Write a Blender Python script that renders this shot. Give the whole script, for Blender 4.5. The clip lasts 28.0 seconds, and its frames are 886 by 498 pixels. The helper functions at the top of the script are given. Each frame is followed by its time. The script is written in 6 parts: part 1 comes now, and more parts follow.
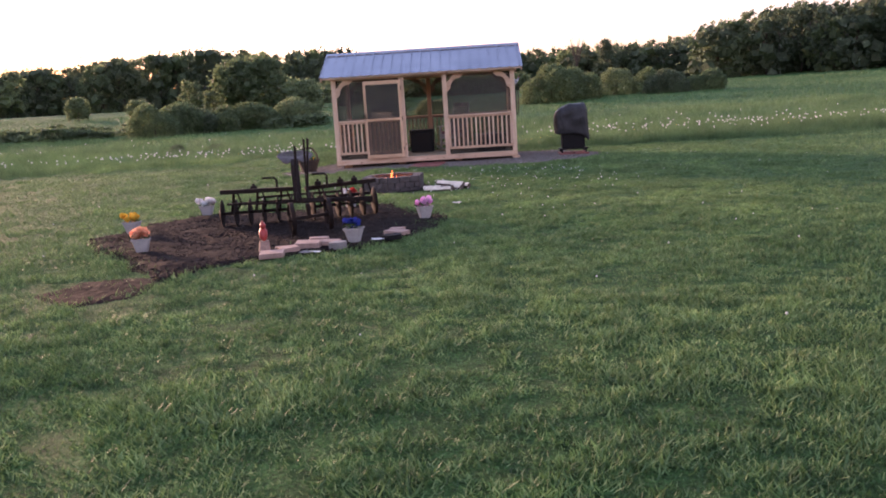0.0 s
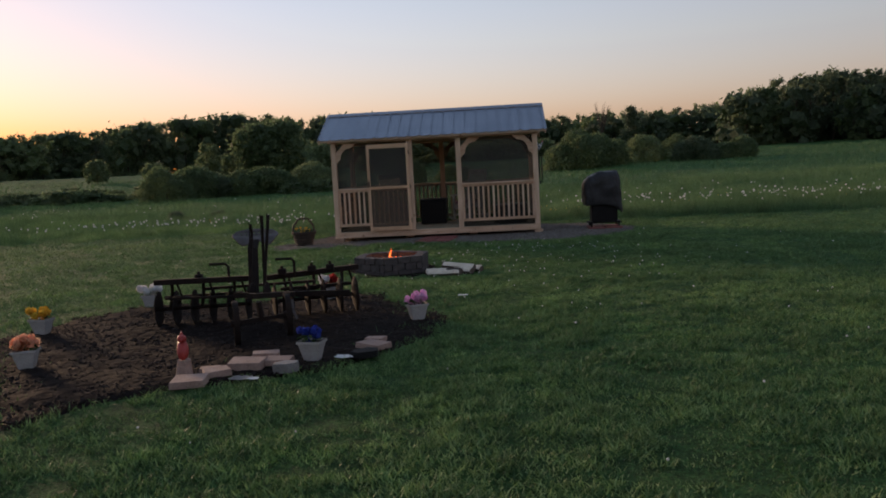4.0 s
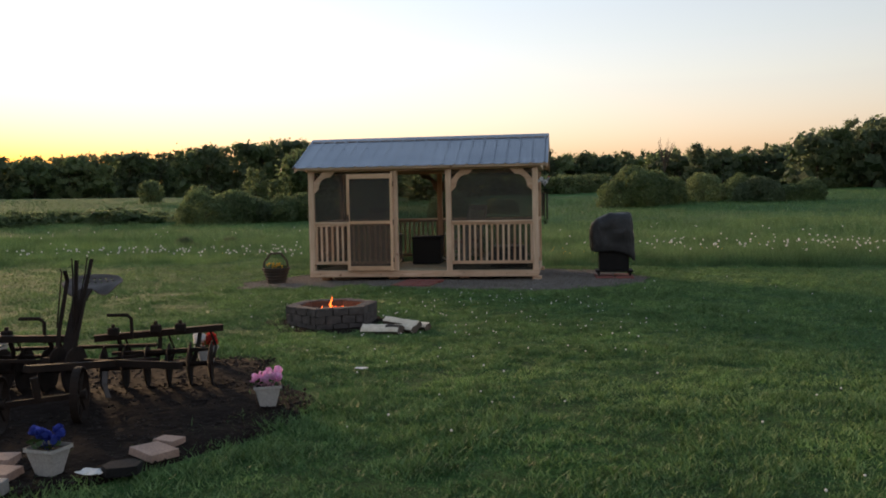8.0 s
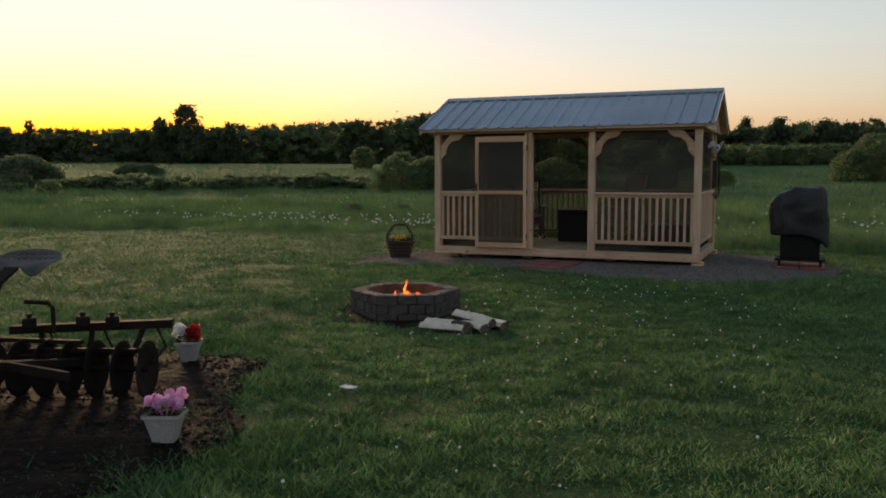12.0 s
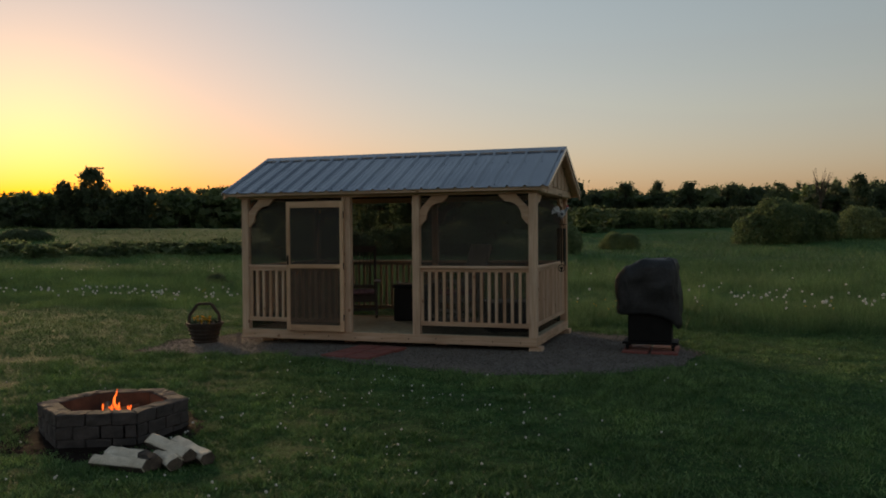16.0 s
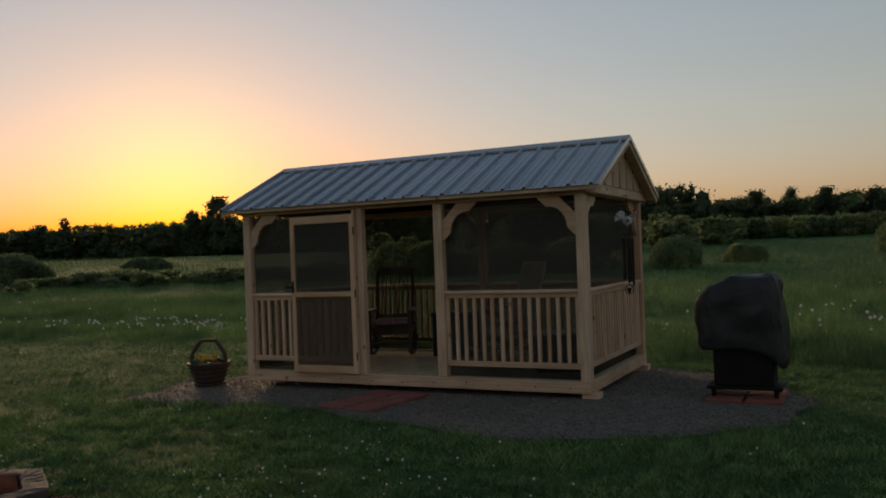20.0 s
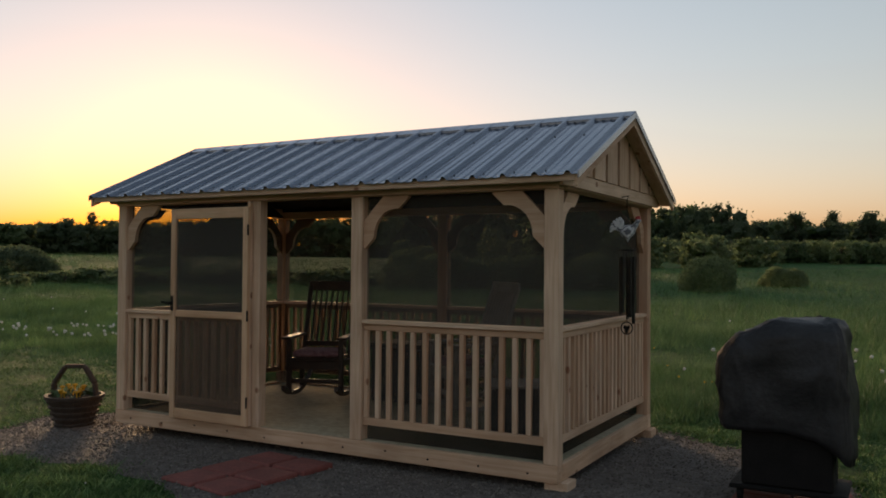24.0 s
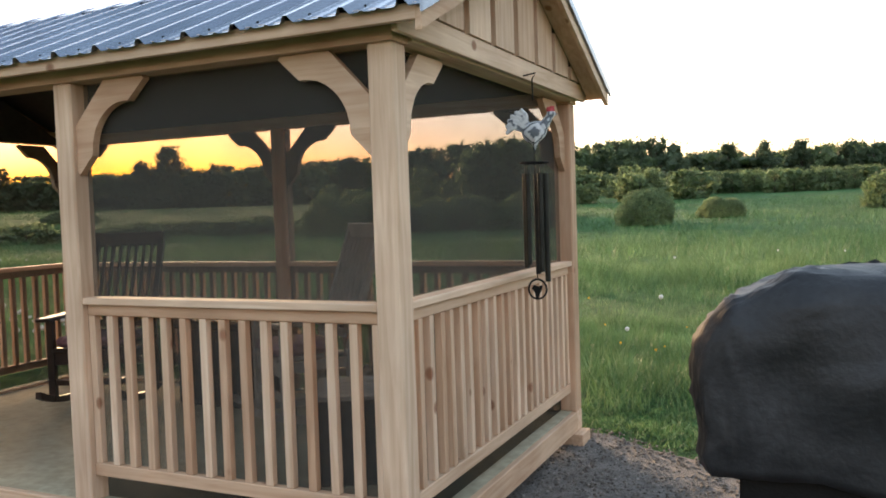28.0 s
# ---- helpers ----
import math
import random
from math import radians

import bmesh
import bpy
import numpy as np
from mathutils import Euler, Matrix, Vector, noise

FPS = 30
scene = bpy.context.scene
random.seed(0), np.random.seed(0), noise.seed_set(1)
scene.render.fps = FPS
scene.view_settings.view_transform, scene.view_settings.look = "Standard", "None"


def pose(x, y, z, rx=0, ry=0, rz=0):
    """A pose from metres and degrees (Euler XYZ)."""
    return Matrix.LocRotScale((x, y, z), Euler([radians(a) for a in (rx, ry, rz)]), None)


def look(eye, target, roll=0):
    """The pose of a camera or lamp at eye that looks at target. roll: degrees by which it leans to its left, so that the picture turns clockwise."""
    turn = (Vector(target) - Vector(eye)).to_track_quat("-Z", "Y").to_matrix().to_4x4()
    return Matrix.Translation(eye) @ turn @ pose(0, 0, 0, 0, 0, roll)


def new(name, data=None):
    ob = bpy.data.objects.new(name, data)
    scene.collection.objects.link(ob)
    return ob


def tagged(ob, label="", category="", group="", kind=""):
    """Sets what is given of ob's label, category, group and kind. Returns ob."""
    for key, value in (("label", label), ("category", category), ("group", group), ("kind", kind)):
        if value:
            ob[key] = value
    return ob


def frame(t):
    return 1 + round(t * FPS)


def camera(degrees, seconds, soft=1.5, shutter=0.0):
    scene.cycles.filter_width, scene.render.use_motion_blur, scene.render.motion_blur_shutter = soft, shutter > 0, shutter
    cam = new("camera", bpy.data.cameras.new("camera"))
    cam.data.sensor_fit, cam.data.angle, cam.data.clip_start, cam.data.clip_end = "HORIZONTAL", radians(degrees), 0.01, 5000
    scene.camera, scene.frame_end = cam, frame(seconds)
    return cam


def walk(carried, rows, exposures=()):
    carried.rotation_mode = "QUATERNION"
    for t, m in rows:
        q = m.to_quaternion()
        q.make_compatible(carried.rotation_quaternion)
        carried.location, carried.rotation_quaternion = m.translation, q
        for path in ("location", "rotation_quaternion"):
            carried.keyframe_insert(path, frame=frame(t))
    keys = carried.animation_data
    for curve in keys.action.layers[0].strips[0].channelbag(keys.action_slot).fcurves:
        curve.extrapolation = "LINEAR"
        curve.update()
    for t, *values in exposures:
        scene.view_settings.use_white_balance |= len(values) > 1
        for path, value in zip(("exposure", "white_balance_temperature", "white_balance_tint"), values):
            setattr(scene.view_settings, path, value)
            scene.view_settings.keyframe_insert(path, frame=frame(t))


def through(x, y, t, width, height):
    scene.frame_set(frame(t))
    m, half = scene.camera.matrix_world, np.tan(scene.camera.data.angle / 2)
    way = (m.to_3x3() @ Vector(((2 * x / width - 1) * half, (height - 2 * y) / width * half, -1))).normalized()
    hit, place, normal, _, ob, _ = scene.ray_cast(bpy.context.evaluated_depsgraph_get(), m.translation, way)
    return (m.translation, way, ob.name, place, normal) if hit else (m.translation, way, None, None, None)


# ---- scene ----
cam = camera(56.2, 28.0, soft=1.8)
PATH = [
    (0, (1.26, -22.407, 1.654), (1.174, -20.44, 1.302), -3.5),
    (0.5, (0.993, -22.06, 1.621), (0.906, -20.094, 1.266), -2.3),
    (1, (0.997, -21.627, 1.617), (0.88, -19.664, 1.252), -2.4),
    (1.5, (0.94, -21.305, 1.592), (0.83, -19.337, 1.251), 0.2),
    (2, (0.861, -20.917, 1.594), (0.7, -18.949, 1.273), 0.8),
    (2.5, (1.023, -20.587, 1.63), (0.555, -18.662, 1.354), 1.0),
    (3, (1.097, -20.286, 1.61), (0.692, -18.344, 1.353), -0.6),
    (3.5, (1.246, -19.86, 1.631), (1.105, -17.875, 1.434), -3.4),
    (4, (1.44, -19.589, 1.656), (1.305, -17.603, 1.46), -3.0),
    (4.5, (1.532, -19.206, 1.641), (1.387, -17.22, 1.45), -2.6),
    (6.5, (2.374, -18.066, 1.695), (2.196, -16.081, 1.53), -1.8),
    (7, (2.599, -17.854, 1.709), (2.366, -15.874, 1.546), -0.1),
    (7.5, (2.697, -17.454, 1.692), (2.455, -15.474, 1.549), -0.0),
    (8, (2.936, -17.171, 1.685), (2.65, -15.195, 1.568), -1.0),
    (8.5, (3.111, -16.893, 1.692), (2.765, -14.928, 1.549), -0.6),
    (9, (3.186, -16.559, 1.678), (2.822, -14.598, 1.535), -0.1),
    (9.5, (3.383, -16.244, 1.666), (2.943, -14.296, 1.555), -0.9),
    (10, (3.54, -15.921, 1.649), (2.971, -14.008, 1.519), -0.3),
    (10.5, (3.581, -15.532, 1.643), (2.966, -13.633, 1.521), 0.1),
    (11, (3.774, -15.248, 1.626), (3.06, -13.384, 1.499), -1.1),
    (11.5, (3.894, -14.892, 1.608), (3.096, -13.068, 1.419), -0.3),
    (13.5, (4.432, -13.479, 1.763), (3.752, -11.602, 1.645), -0.4),
    (14, (4.609, -13.18, 1.744), (3.967, -11.288, 1.658), -0.9),
    (14.5, (4.624, -12.769, 1.724), (4.004, -10.87, 1.636), -0.1),
    (15, (4.762, -12.411, 1.752), (4.201, -10.492, 1.731), -0.8),
    (15.5, (4.946, -12.155, 1.775), (4.352, -10.245, 1.755), -0.7),
    (16, (4.924, -11.812, 1.733), (4.296, -9.913, 1.698), -0.4),
    (16.5, (5.03, -11.487, 1.755), (4.426, -9.581, 1.771), -0.9),
    (17, (5.21, -11.139, 1.762), (4.594, -9.236, 1.774), -1.1),
    (17.5, (5.14, -10.779, 1.708), (4.617, -8.849, 1.697), -1.5),
    (18, (5.059, -10.518, 1.71), (4.629, -8.565, 1.692), -2.8),
    (18.5, (5.185, -10.214, 1.753), (4.608, -8.3, 1.713), -1.9),
    (19, (5.138, -9.734, 1.775), (4.426, -7.865, 1.748), -0.1),
    (19.5, (5.131, -9.381, 1.773), (4.33, -7.549, 1.805), -1.9),
    (20, (5.191, -8.986, 1.692), (4.289, -7.201, 1.708), -2.1),
    (20.5, (5.057, -8.622, 1.699), (4.194, -6.818, 1.718), -2.4),
    (21, (5.113, -8.19, 1.722), (4.338, -6.347, 1.739), -2.5),
    (21.5, (5.116, -7.774, 1.762), (4.43, -5.897, 1.674), -0.3),
    (23.5, (4.766, -6.335, 1.72), (3.997, -4.489, 1.756), -1.3),
    (24, (4.728, -5.923, 1.727), (3.758, -4.175, 1.768), 0.4),
    (24.5, (4.594, -5.607, 1.705), (3.5, -3.933, 1.713), 2.6),
    (25, (4.406, -5.269, 1.692), (3.358, -3.566, 1.704), 2.3),
    (25.5, (4.402, -4.883, 1.691), (3.335, -3.191, 1.701), 1.0),
    (26, (4.293, -4.516, 1.657), (3.2, -2.841, 1.646), 1.1),
    (26.5, (4.161, -4.121, 1.649), (3.156, -2.392, 1.646), -0.8),
    (27, (4.203, -3.688, 1.664), (3.257, -1.926, 1.658), -2.4),
    (27.5, (4.085, -3.308, 1.607), (3.214, -1.509, 1.548), -1.4),
    (28, (4.019, -2.967, 1.644), (3.176, -1.156, 1.547), -1.9),
]
# seconds, stops, and the white balance that the camera drifts through
EXPOSURES = [(0.0, 3.9, 5900, 46), (2.0, 3.55, 5700, 45), (3.0, 2.55, 5350, 36), (4.0, 2.25, 5800, 22), (7.0, 2.75, 6200, 17), (8.0, 2.85, 6300, 17), (9.0, 2.9, 6300, 17),
             (11.0, 2.62, 6300, 15), (14.0, 2.05, 6200, 11), (15.0, 1.95, 6500, 11), (17.0, 1.65, 6400, 11), (18.0, 2.05, 6100, 12), (19.0, 2.15, 6400, 12), (20.0, 1.65, 6500, 12),
             (21.5, 1.65, 6300, 12), (24.0, 2.22, 6600, 15), (25.0, 2.3, 6500, 17), (26.0, 2.7, 6700, 17), (27.0, 3.2, 6700, 16), (28.0, 4.2, 6200, 14)]
walk(cam, [(t, look(eye, target, roll)) for t, eye, target, roll in PATH], EXPOSURES)

# ---- world and sun ----
SUN_AZ, SUN_EL = -44.5, -0.55          # degrees, clockwise from +y; just over the far trees
world = bpy.data.worlds.new("evening_sky")
scene.world = world
world.use_nodes = True
wn, wl = world.node_tree.nodes, world.node_tree.links
sky = wn.new("ShaderNodeTexSky")
sky.sky_type = 'NISHITA'
sky.sun_disc = False
sky.sun_elevation = radians(SUN_EL)
sky.sun_rotation = radians(SUN_AZ)
sky.altitude = 100
sky.air_density, sky.dust_density, sky.ozone_density = 1.0, 1.8, 1.3
wn["Background"].inputs["Strength"].default_value = 0.235
soften = wn.new("ShaderNodeGamma")          # evening haze evens out the sky
soften.inputs["Gamma"].default_value = 0.76
rich = wn.new("ShaderNodeHueSaturation")
rich.inputs["Hue"].default_value = 0.482
rich.inputs["Value"].default_value = 0.84
wl.new(sky.outputs["Color"], soften.inputs["Color"])
wl.new(soften.outputs[0], rich.inputs["Color"])
# the aureole that haze spreads round the setting sun: a tight lobe and a wide one
sky_way = wn.new("ShaderNodeTexCoord")
aim = wn.new("ShaderNodeVectorMath")
aim.operation = 'DOT_PRODUCT'
ga, ge = radians(SUN_AZ), radians(4.2)
aim.inputs[1].default_value = (math.sin(ga) * math.cos(ge), math.cos(ga) * math.cos(ge), math.sin(ge))
wl.new(sky_way.outputs["Generated"], aim.inputs[0])
front = wn.new("ShaderNodeMath")
front.operation = 'MAXIMUM'
front.inputs[1].default_value = 0.0
wl.new(aim.outputs["Value"], front.inputs[0])
deep = wn.new("ShaderNodeMath")             # the sky's colour deepens towards the sun
deep.operation = 'POWER'
deep.inputs[1].default_value = 5.0
wl.new(front.outputs[0], deep.inputs[0])
tone = wn.new("ShaderNodeMapRange")
tone.inputs["To Min"].default_value, tone.inputs["To Max"].default_value = 0.80, 1.05
wl.new(deep.outputs[0], tone.inputs["Value"])
wl.new(tone.outputs[0], rich.inputs["Saturation"])
glow = rich.outputs[0]
for power, tint in ((150.0, (0.42, 0.30, 0.0)), (26.0, (0.22, 0.13, 0.0))):
    lobe = wn.new("ShaderNodeMath")
    lobe.operation = 'POWER'
    lobe.inputs[1].default_value = power
    wl.new(front.outputs[0], lobe.inputs[0])
    tinted = wn.new("ShaderNodeVectorMath")
    tinted.operation = 'SCALE'
    tinted.inputs[0].default_value = tint
    wl.new(lobe.outputs[0], tinted.inputs["Scale"])
    both = wn.new("ShaderNodeVectorMath")
    both.operation = 'ADD'
    wl.new(glow, both.inputs[0])
    wl.new(tinted.outputs[0], both.inputs[1])
    glow = both.outputs[0]
wl.new(glow, wn["Background"].inputs["Color"])

sun_data = bpy.data.lights.new("sun", 'SUN')
sun_data.energy, sun_data.angle, sun_data.color = 0.95, radians(14), (1.0, 0.66, 0.34)
sun = new("sun", sun_data)
sa, se = radians(SUN_AZ), radians(7.0)
sun_way = Vector((math.sin(sa) * math.cos(se), math.cos(sa) * math.cos(se), math.sin(se)))
sun.matrix_world = look(sun_way * 300, (0, 0, 0))


# ---- materials ----
def material(name, rough=0.8, metal=0.0, spec=0.5):
    m = bpy.data.materials.new(name)
    m.use_nodes = True
    b = m.node_tree.nodes["Principled BSDF"]
    b.inputs["Roughness"].default_value = rough
    b.inputs["Metallic"].default_value = metal
    b.inputs["Specular IOR Level"].default_value = spec
    return m, m.node_tree.nodes, m.node_tree.links, b


def ramp(n, l, source, stops, ease='LINEAR'):
    r = n.new("ShaderNodeValToRGB")
    r.color_ramp.interpolation = ease
    els = r.color_ramp.elements
    while len(els) < len(stops):
        els.new(0.5)
    for e, (p, c) in zip(els, stops):
        e.position, e.color = p, (*c, 1)
    l.new(source, r.inputs[0])
    return r.outputs[0]


def grey(v):
    return (v, v, v)


def coords(n, l, scale, kind="Object", shift=True):
    tc = n.new("ShaderNodeTexCoord")
    mp = n.new("ShaderNodeMapping")
    mp.inputs["Scale"].default_value = scale
    l.new(tc.outputs[kind], mp.inputs["Vector"])
    if shift:
        info = n.new("ShaderNodeObjectInfo")
        mul = n.new("ShaderNodeMath")
        mul.operation = 'MULTIPLY'
        mul.inputs[1].default_value = 57.0
        l.new(info.outputs["Random"], mul.inputs[0])
        comb = n.new("ShaderNodeCombineXYZ")
        for i in range(3):
            l.new(mul.outputs[0], comb.inputs[i])
        l.new(comb.outputs[0], mp.inputs["Location"])
    return mp.outputs[0]


def noise_tex(n, l, vec, scale, detail=4, rough=0.55, distort=0.0):
    t = n.new("ShaderNodeTexNoise")
    t.inputs["Scale"].default_value = scale
    t.inputs["Detail"].default_value = detail
    t.inputs["Roughness"].default_value = rough
    t.inputs["Distortion"].default_value = distort
    l.new(vec, t.inputs["Vector"])
    return t.outputs["Fac"]


def mix(n, l, fac, a, b, mode='MIX'):
    m = n.new("ShaderNodeMix")
    m.data_type, m.blend_type = 'RGBA', mode
    for sock, v in ((m.inputs[0], fac), (m.inputs[6], a), (m.inputs[7], b)):
        if isinstance(v, (int, float)):
            sock.default_value = v
        elif isinstance(v, tuple):
            sock.default_value = (*v, 1)
        else:
            l.new(v, sock)
    return m.outputs[2]


def bump(n, l, b, height, strength, distance):
    u = n.new("ShaderNodeBump")
    u.inputs["Strength"].default_value = strength
    u.inputs["Distance"].default_value = distance
    l.new(height, u.inputs["Height"])
    l.new(u.outputs[0], b.inputs["Normal"])


def speckled(name, low, high, scale, rough=0.85, metal=0.0, fine=40.0, relief=0.3, depth=0.01, kind="Object", shift=True, spec=0.5):
    """A plain surface with stains and grain: two colours mixed at two scales."""
    m, n, l, b = material(name, rough, metal, spec)
    v = coords(n, l, (1, 1, 1), kind, shift)
    big = noise_tex(n, l, v, scale, 4)
    small = noise_tex(n, l, v, scale * fine / 4, 3)
    c1 = ramp(n, l, big, [(0.3, low), (0.7, high)])
    c2 = ramp(n, l, small, [(0.25, grey(0.72)), (0.75, grey(1.15))])
    l.new(mix(n, l, 1.0, c1, c2, 'MULTIPLY'), b.inputs["Base Color"])
    r2 = ramp(n, l, big, [(0.2, grey(min(1, rough * 0.85))), (0.8, grey(min(1, rough * 1.1)))])
    l.new(r2, b.inputs["Roughness"])
    bump(n, l, b, small, relief, depth)
    return m


def timber(name, axis, low, mid, high, rough=0.72, knots=0.62):
    """Sawn wood with its grain along axis."""
    m, n, l, b = material(name, rough, spec=0.3)
    scale = [9.0, 9.0, 9.0]
    scale[axis] = 0.55
    v = coords(n, l, scale)
    g = noise_tex(n, l, v, 3.0, 5, 0.6, 0.6)
    wide = noise_tex(n, l, coords(n, l, (1.3, 1.3, 1.3)), 1.2, 3)
    fine = noise_tex(n, l, v, 22.0, 2)
    c = ramp(n, l, g, [(0.28, low), (0.5, mid), (0.72, high)])
    tone = ramp(n, l, wide, [(0.3, (0.8, 0.76, 0.72)), (0.7, (1.1, 1.08, 1.04))])
    c = mix(n, l, 1.0, c, tone, 'MULTIPLY')
    info = n.new("ShaderNodeObjectInfo")
    each = ramp(n, l, info.outputs["Random"], [(0.0, (0.80, 0.68, 0.60)), (0.25, (0.95, 0.88, 0.82)), (0.6, (1.02, 0.99, 0.97)), (1.0, (1.16, 1.15, 1.13))])
    c = mix(n, l, 1.0, c, each, 'MULTIPLY')
    ks = [3.1, 3.1, 3.1]
    ks[axis] = 2.4
    vor = n.new("ShaderNodeTexVoronoi")
    vor.inputs["Scale"].default_value = 1.6
    l.new(coords(n, l, ks), vor.inputs["Vector"])
    spot = ramp(n, l, vor.outputs["Distance"], [(0.07, grey(0.9)), (0.1, grey(0.7)), (0.14, grey(0))])
    pick = n.new("ShaderNodeSeparateColor")
    l.new(vor.outputs["Color"], pick.inputs[0])
    some = n.new("ShaderNodeMath")
    some.operation = 'GREATER_THAN'
    some.inputs[1].default_value = 1 - knots
    l.new(pick.outputs[0], some.inputs[0])
    both = n.new("ShaderNodeMath")
    both.operation = 'MULTIPLY'
    l.new(spot, both.inputs[0])
    l.new(some.outputs[0], both.inputs[1])
    c = mix(n, l, both.outputs[0], c, tuple(x * y for x, y in zip(low, (0.5, 0.33, 0.26))))
    l.new(c, b.inputs["Base Color"])
    bump(n, l, b, fine, 0.25, 0.004)
    return m


PINE = ((0.515, 0.362, 0.252), (0.63, 0.482, 0.362), (0.725, 0.59, 0.468))
wood_x = timber("pine_along_x", 0, *PINE)
wood_y = timber("pine_along_y", 1, *PINE)
wood_z = timber("pine_along_z", 2, *PINE)
fresh = tuple(tuple(a * b for a, b in zip(c, (0.98, 0.9, 0.8))) for c in PINE)
# recess shade of the gable siding painted in as darker reddish wood
shaded_strip_wood = timber("shaded_reddish_board", 2, (0.15, 0.08, 0.05), (0.21, 0.125, 0.08), (0.28, 0.175, 0.115), knots=0.2)
door_wood_x = timber("door_pine_along_x", 0, *fresh, knots=0.3)
door_wood_z = timber("door_pine_along_z", 2, *fresh, knots=0.3)
deck_mat = speckled("plywood_deck", (0.31, 0.28, 0.19), (0.44, 0.395, 0.285), 1.6, 0.9, relief=0.15, depth=0.003, spec=0.2)
# near-black colour that carries the shade under the roof
shaded_ceiling_mat = speckled("roof_lining", (0.03, 0.027, 0.025), (0.048, 0.043, 0.039), 2.0, 0.9)
# paler copy of the chair stain, with the light on it put in
lit_chair_mat = speckled("lit_chair_stain", (0.22, 0.2, 0.18), (0.36, 0.335, 0.31), 9.0, 0.55, relief=0.15, depth=0.002)
chair_mat = speckled("dark_chair_stain", (0.026, 0.018, 0.016), (0.05, 0.034, 0.029), 9.0, 0.45, relief=0.15, depth=0.002)
black_box_mat = speckled("black_resin", (0.008, 0.008, 0.009), (0.018, 0.018, 0.019), 6.0, 0.85, relief=0.2, depth=0.003)
slat_mat = speckled("weathered_slats", (0.2, 0.19, 0.175), (0.32, 0.3, 0.28), 8.0, 0.7)
cover_mat = speckled("black_vinyl_cover", (0.006, 0.0065, 0.008), (0.034, 0.035, 0.039), 3.4, 0.55, relief=0.3, depth=0.012, spec=0.4)
black_metal = speckled("black_enamel", (0.006, 0.006, 0.006), (0.014, 0.013, 0.013), 7.0, 0.8, spec=0.2)
rust_mat = speckled("rusted_iron", (0.010, 0.007, 0.006), (0.027, 0.018, 0.014), 7.0, 0.95, 0.0, relief=0.5, depth=0.004, spec=0.2)
seat_iron = speckled("worn_iron_seat", (0.042, 0.034, 0.031), (0.10, 0.083, 0.077), 8.0, 0.65, 0.2, relief=0.4, depth=0.003)
pot_mat = speckled("grey_plastic_pot", (0.34, 0.33, 0.32), (0.42, 0.41, 0.4), 6.0, 0.55, relief=0.08, depth=0.002)
paver_mat = speckled("red_paver", (0.17, 0.05, 0.042), (0.26, 0.085, 0.07), 5.0, 0.9, relief=0.45, depth=0.004)
brick_mat = speckled("pale_flagstone", (0.25, 0.165, 0.13), (0.38, 0.265, 0.215), 6.0, 0.9, relief=0.5, depth=0.005)
grey_stone = speckled("grey_fieldstone", (0.15, 0.14, 0.135), (0.27, 0.26, 0.25), 7.0, 0.9, relief=0.6, depth=0.008)
block_mat = speckled("concrete_block", (0.042, 0.036, 0.035), (0.105, 0.088, 0.083), 7.0, 0.95, relief=0.7, depth=0.008)
sooty = speckled("sooty_brown_lining", (0.05, 0.03, 0.025), (0.10, 0.062, 0.05), 9.0, 0.95, relief=0.5)
charred = speckled("charred_wood", (0.012, 0.010, 0.009), (0.035, 0.026, 0.02), 9.0, 0.95, relief=0.5)
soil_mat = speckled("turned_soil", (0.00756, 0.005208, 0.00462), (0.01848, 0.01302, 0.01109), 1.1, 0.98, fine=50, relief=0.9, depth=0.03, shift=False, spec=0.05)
gravel_mat = speckled("gravel_bed", (0.12, 0.108, 0.1), (0.22, 0.2, 0.185), 9.0, 0.95, fine=30, relief=1.0, depth=0.03, shift=False, spec=0.2)
bark_mat = speckled("bark", (0.045, 0.033, 0.024), (0.10, 0.078, 0.06), 6.0, 0.95, relief=0.8, depth=0.02)
split_mat = speckled("split_firewood", (0.55, 0.47, 0.36), (0.78, 0.70, 0.58), 9.0, 0.85, relief=0.5)
basket_mat = speckled("brown_basket", (0.032, 0.024, 0.018), (0.07, 0.052, 0.04), 12.0, 0.8, relief=0.5)
cushion_mat = speckled("mauve_cushion", (0.16, 0.075, 0.085), (0.36, 0.22, 0.25), 22.0, 0.95, relief=0.2)
chime_mat = speckled("dark_chime_tube", (0.012, 0.014, 0.013), (0.03, 0.033, 0.03), 8.0, 0.4, 0.6)


def roof_metal():
    m, n, l, b = material("galvanised_sheet", 0.38, 0.85)
    v = coords(n, l, (1, 1, 1))
    big = noise_tex(n, l, v, 1.1, 4)
    streak = noise_tex(n, l, coords(n, l, (7, 0.7, 0.7)), 2.5, 4)
    c = ramp(n, l, big, [(0.3, (0.2, 0.235, 0.295)), (0.7, (0.28, 0.315, 0.375))])
    c = mix(n, l, 1.0, c, ramp(n, l, streak, [(0.3, grey(0.85)), (0.7, grey(1.08))]), 'MULTIPLY')
    l.new(c, b.inputs["Base Color"])
    l.new(ramp(n, l, streak, [(0.25, grey(0.15)), (0.75, grey(0.27))]), b.inputs["Roughness"])
    bump(n, l, b, big, 0.1, 0.01)
    return m


roof_mat = roof_metal()


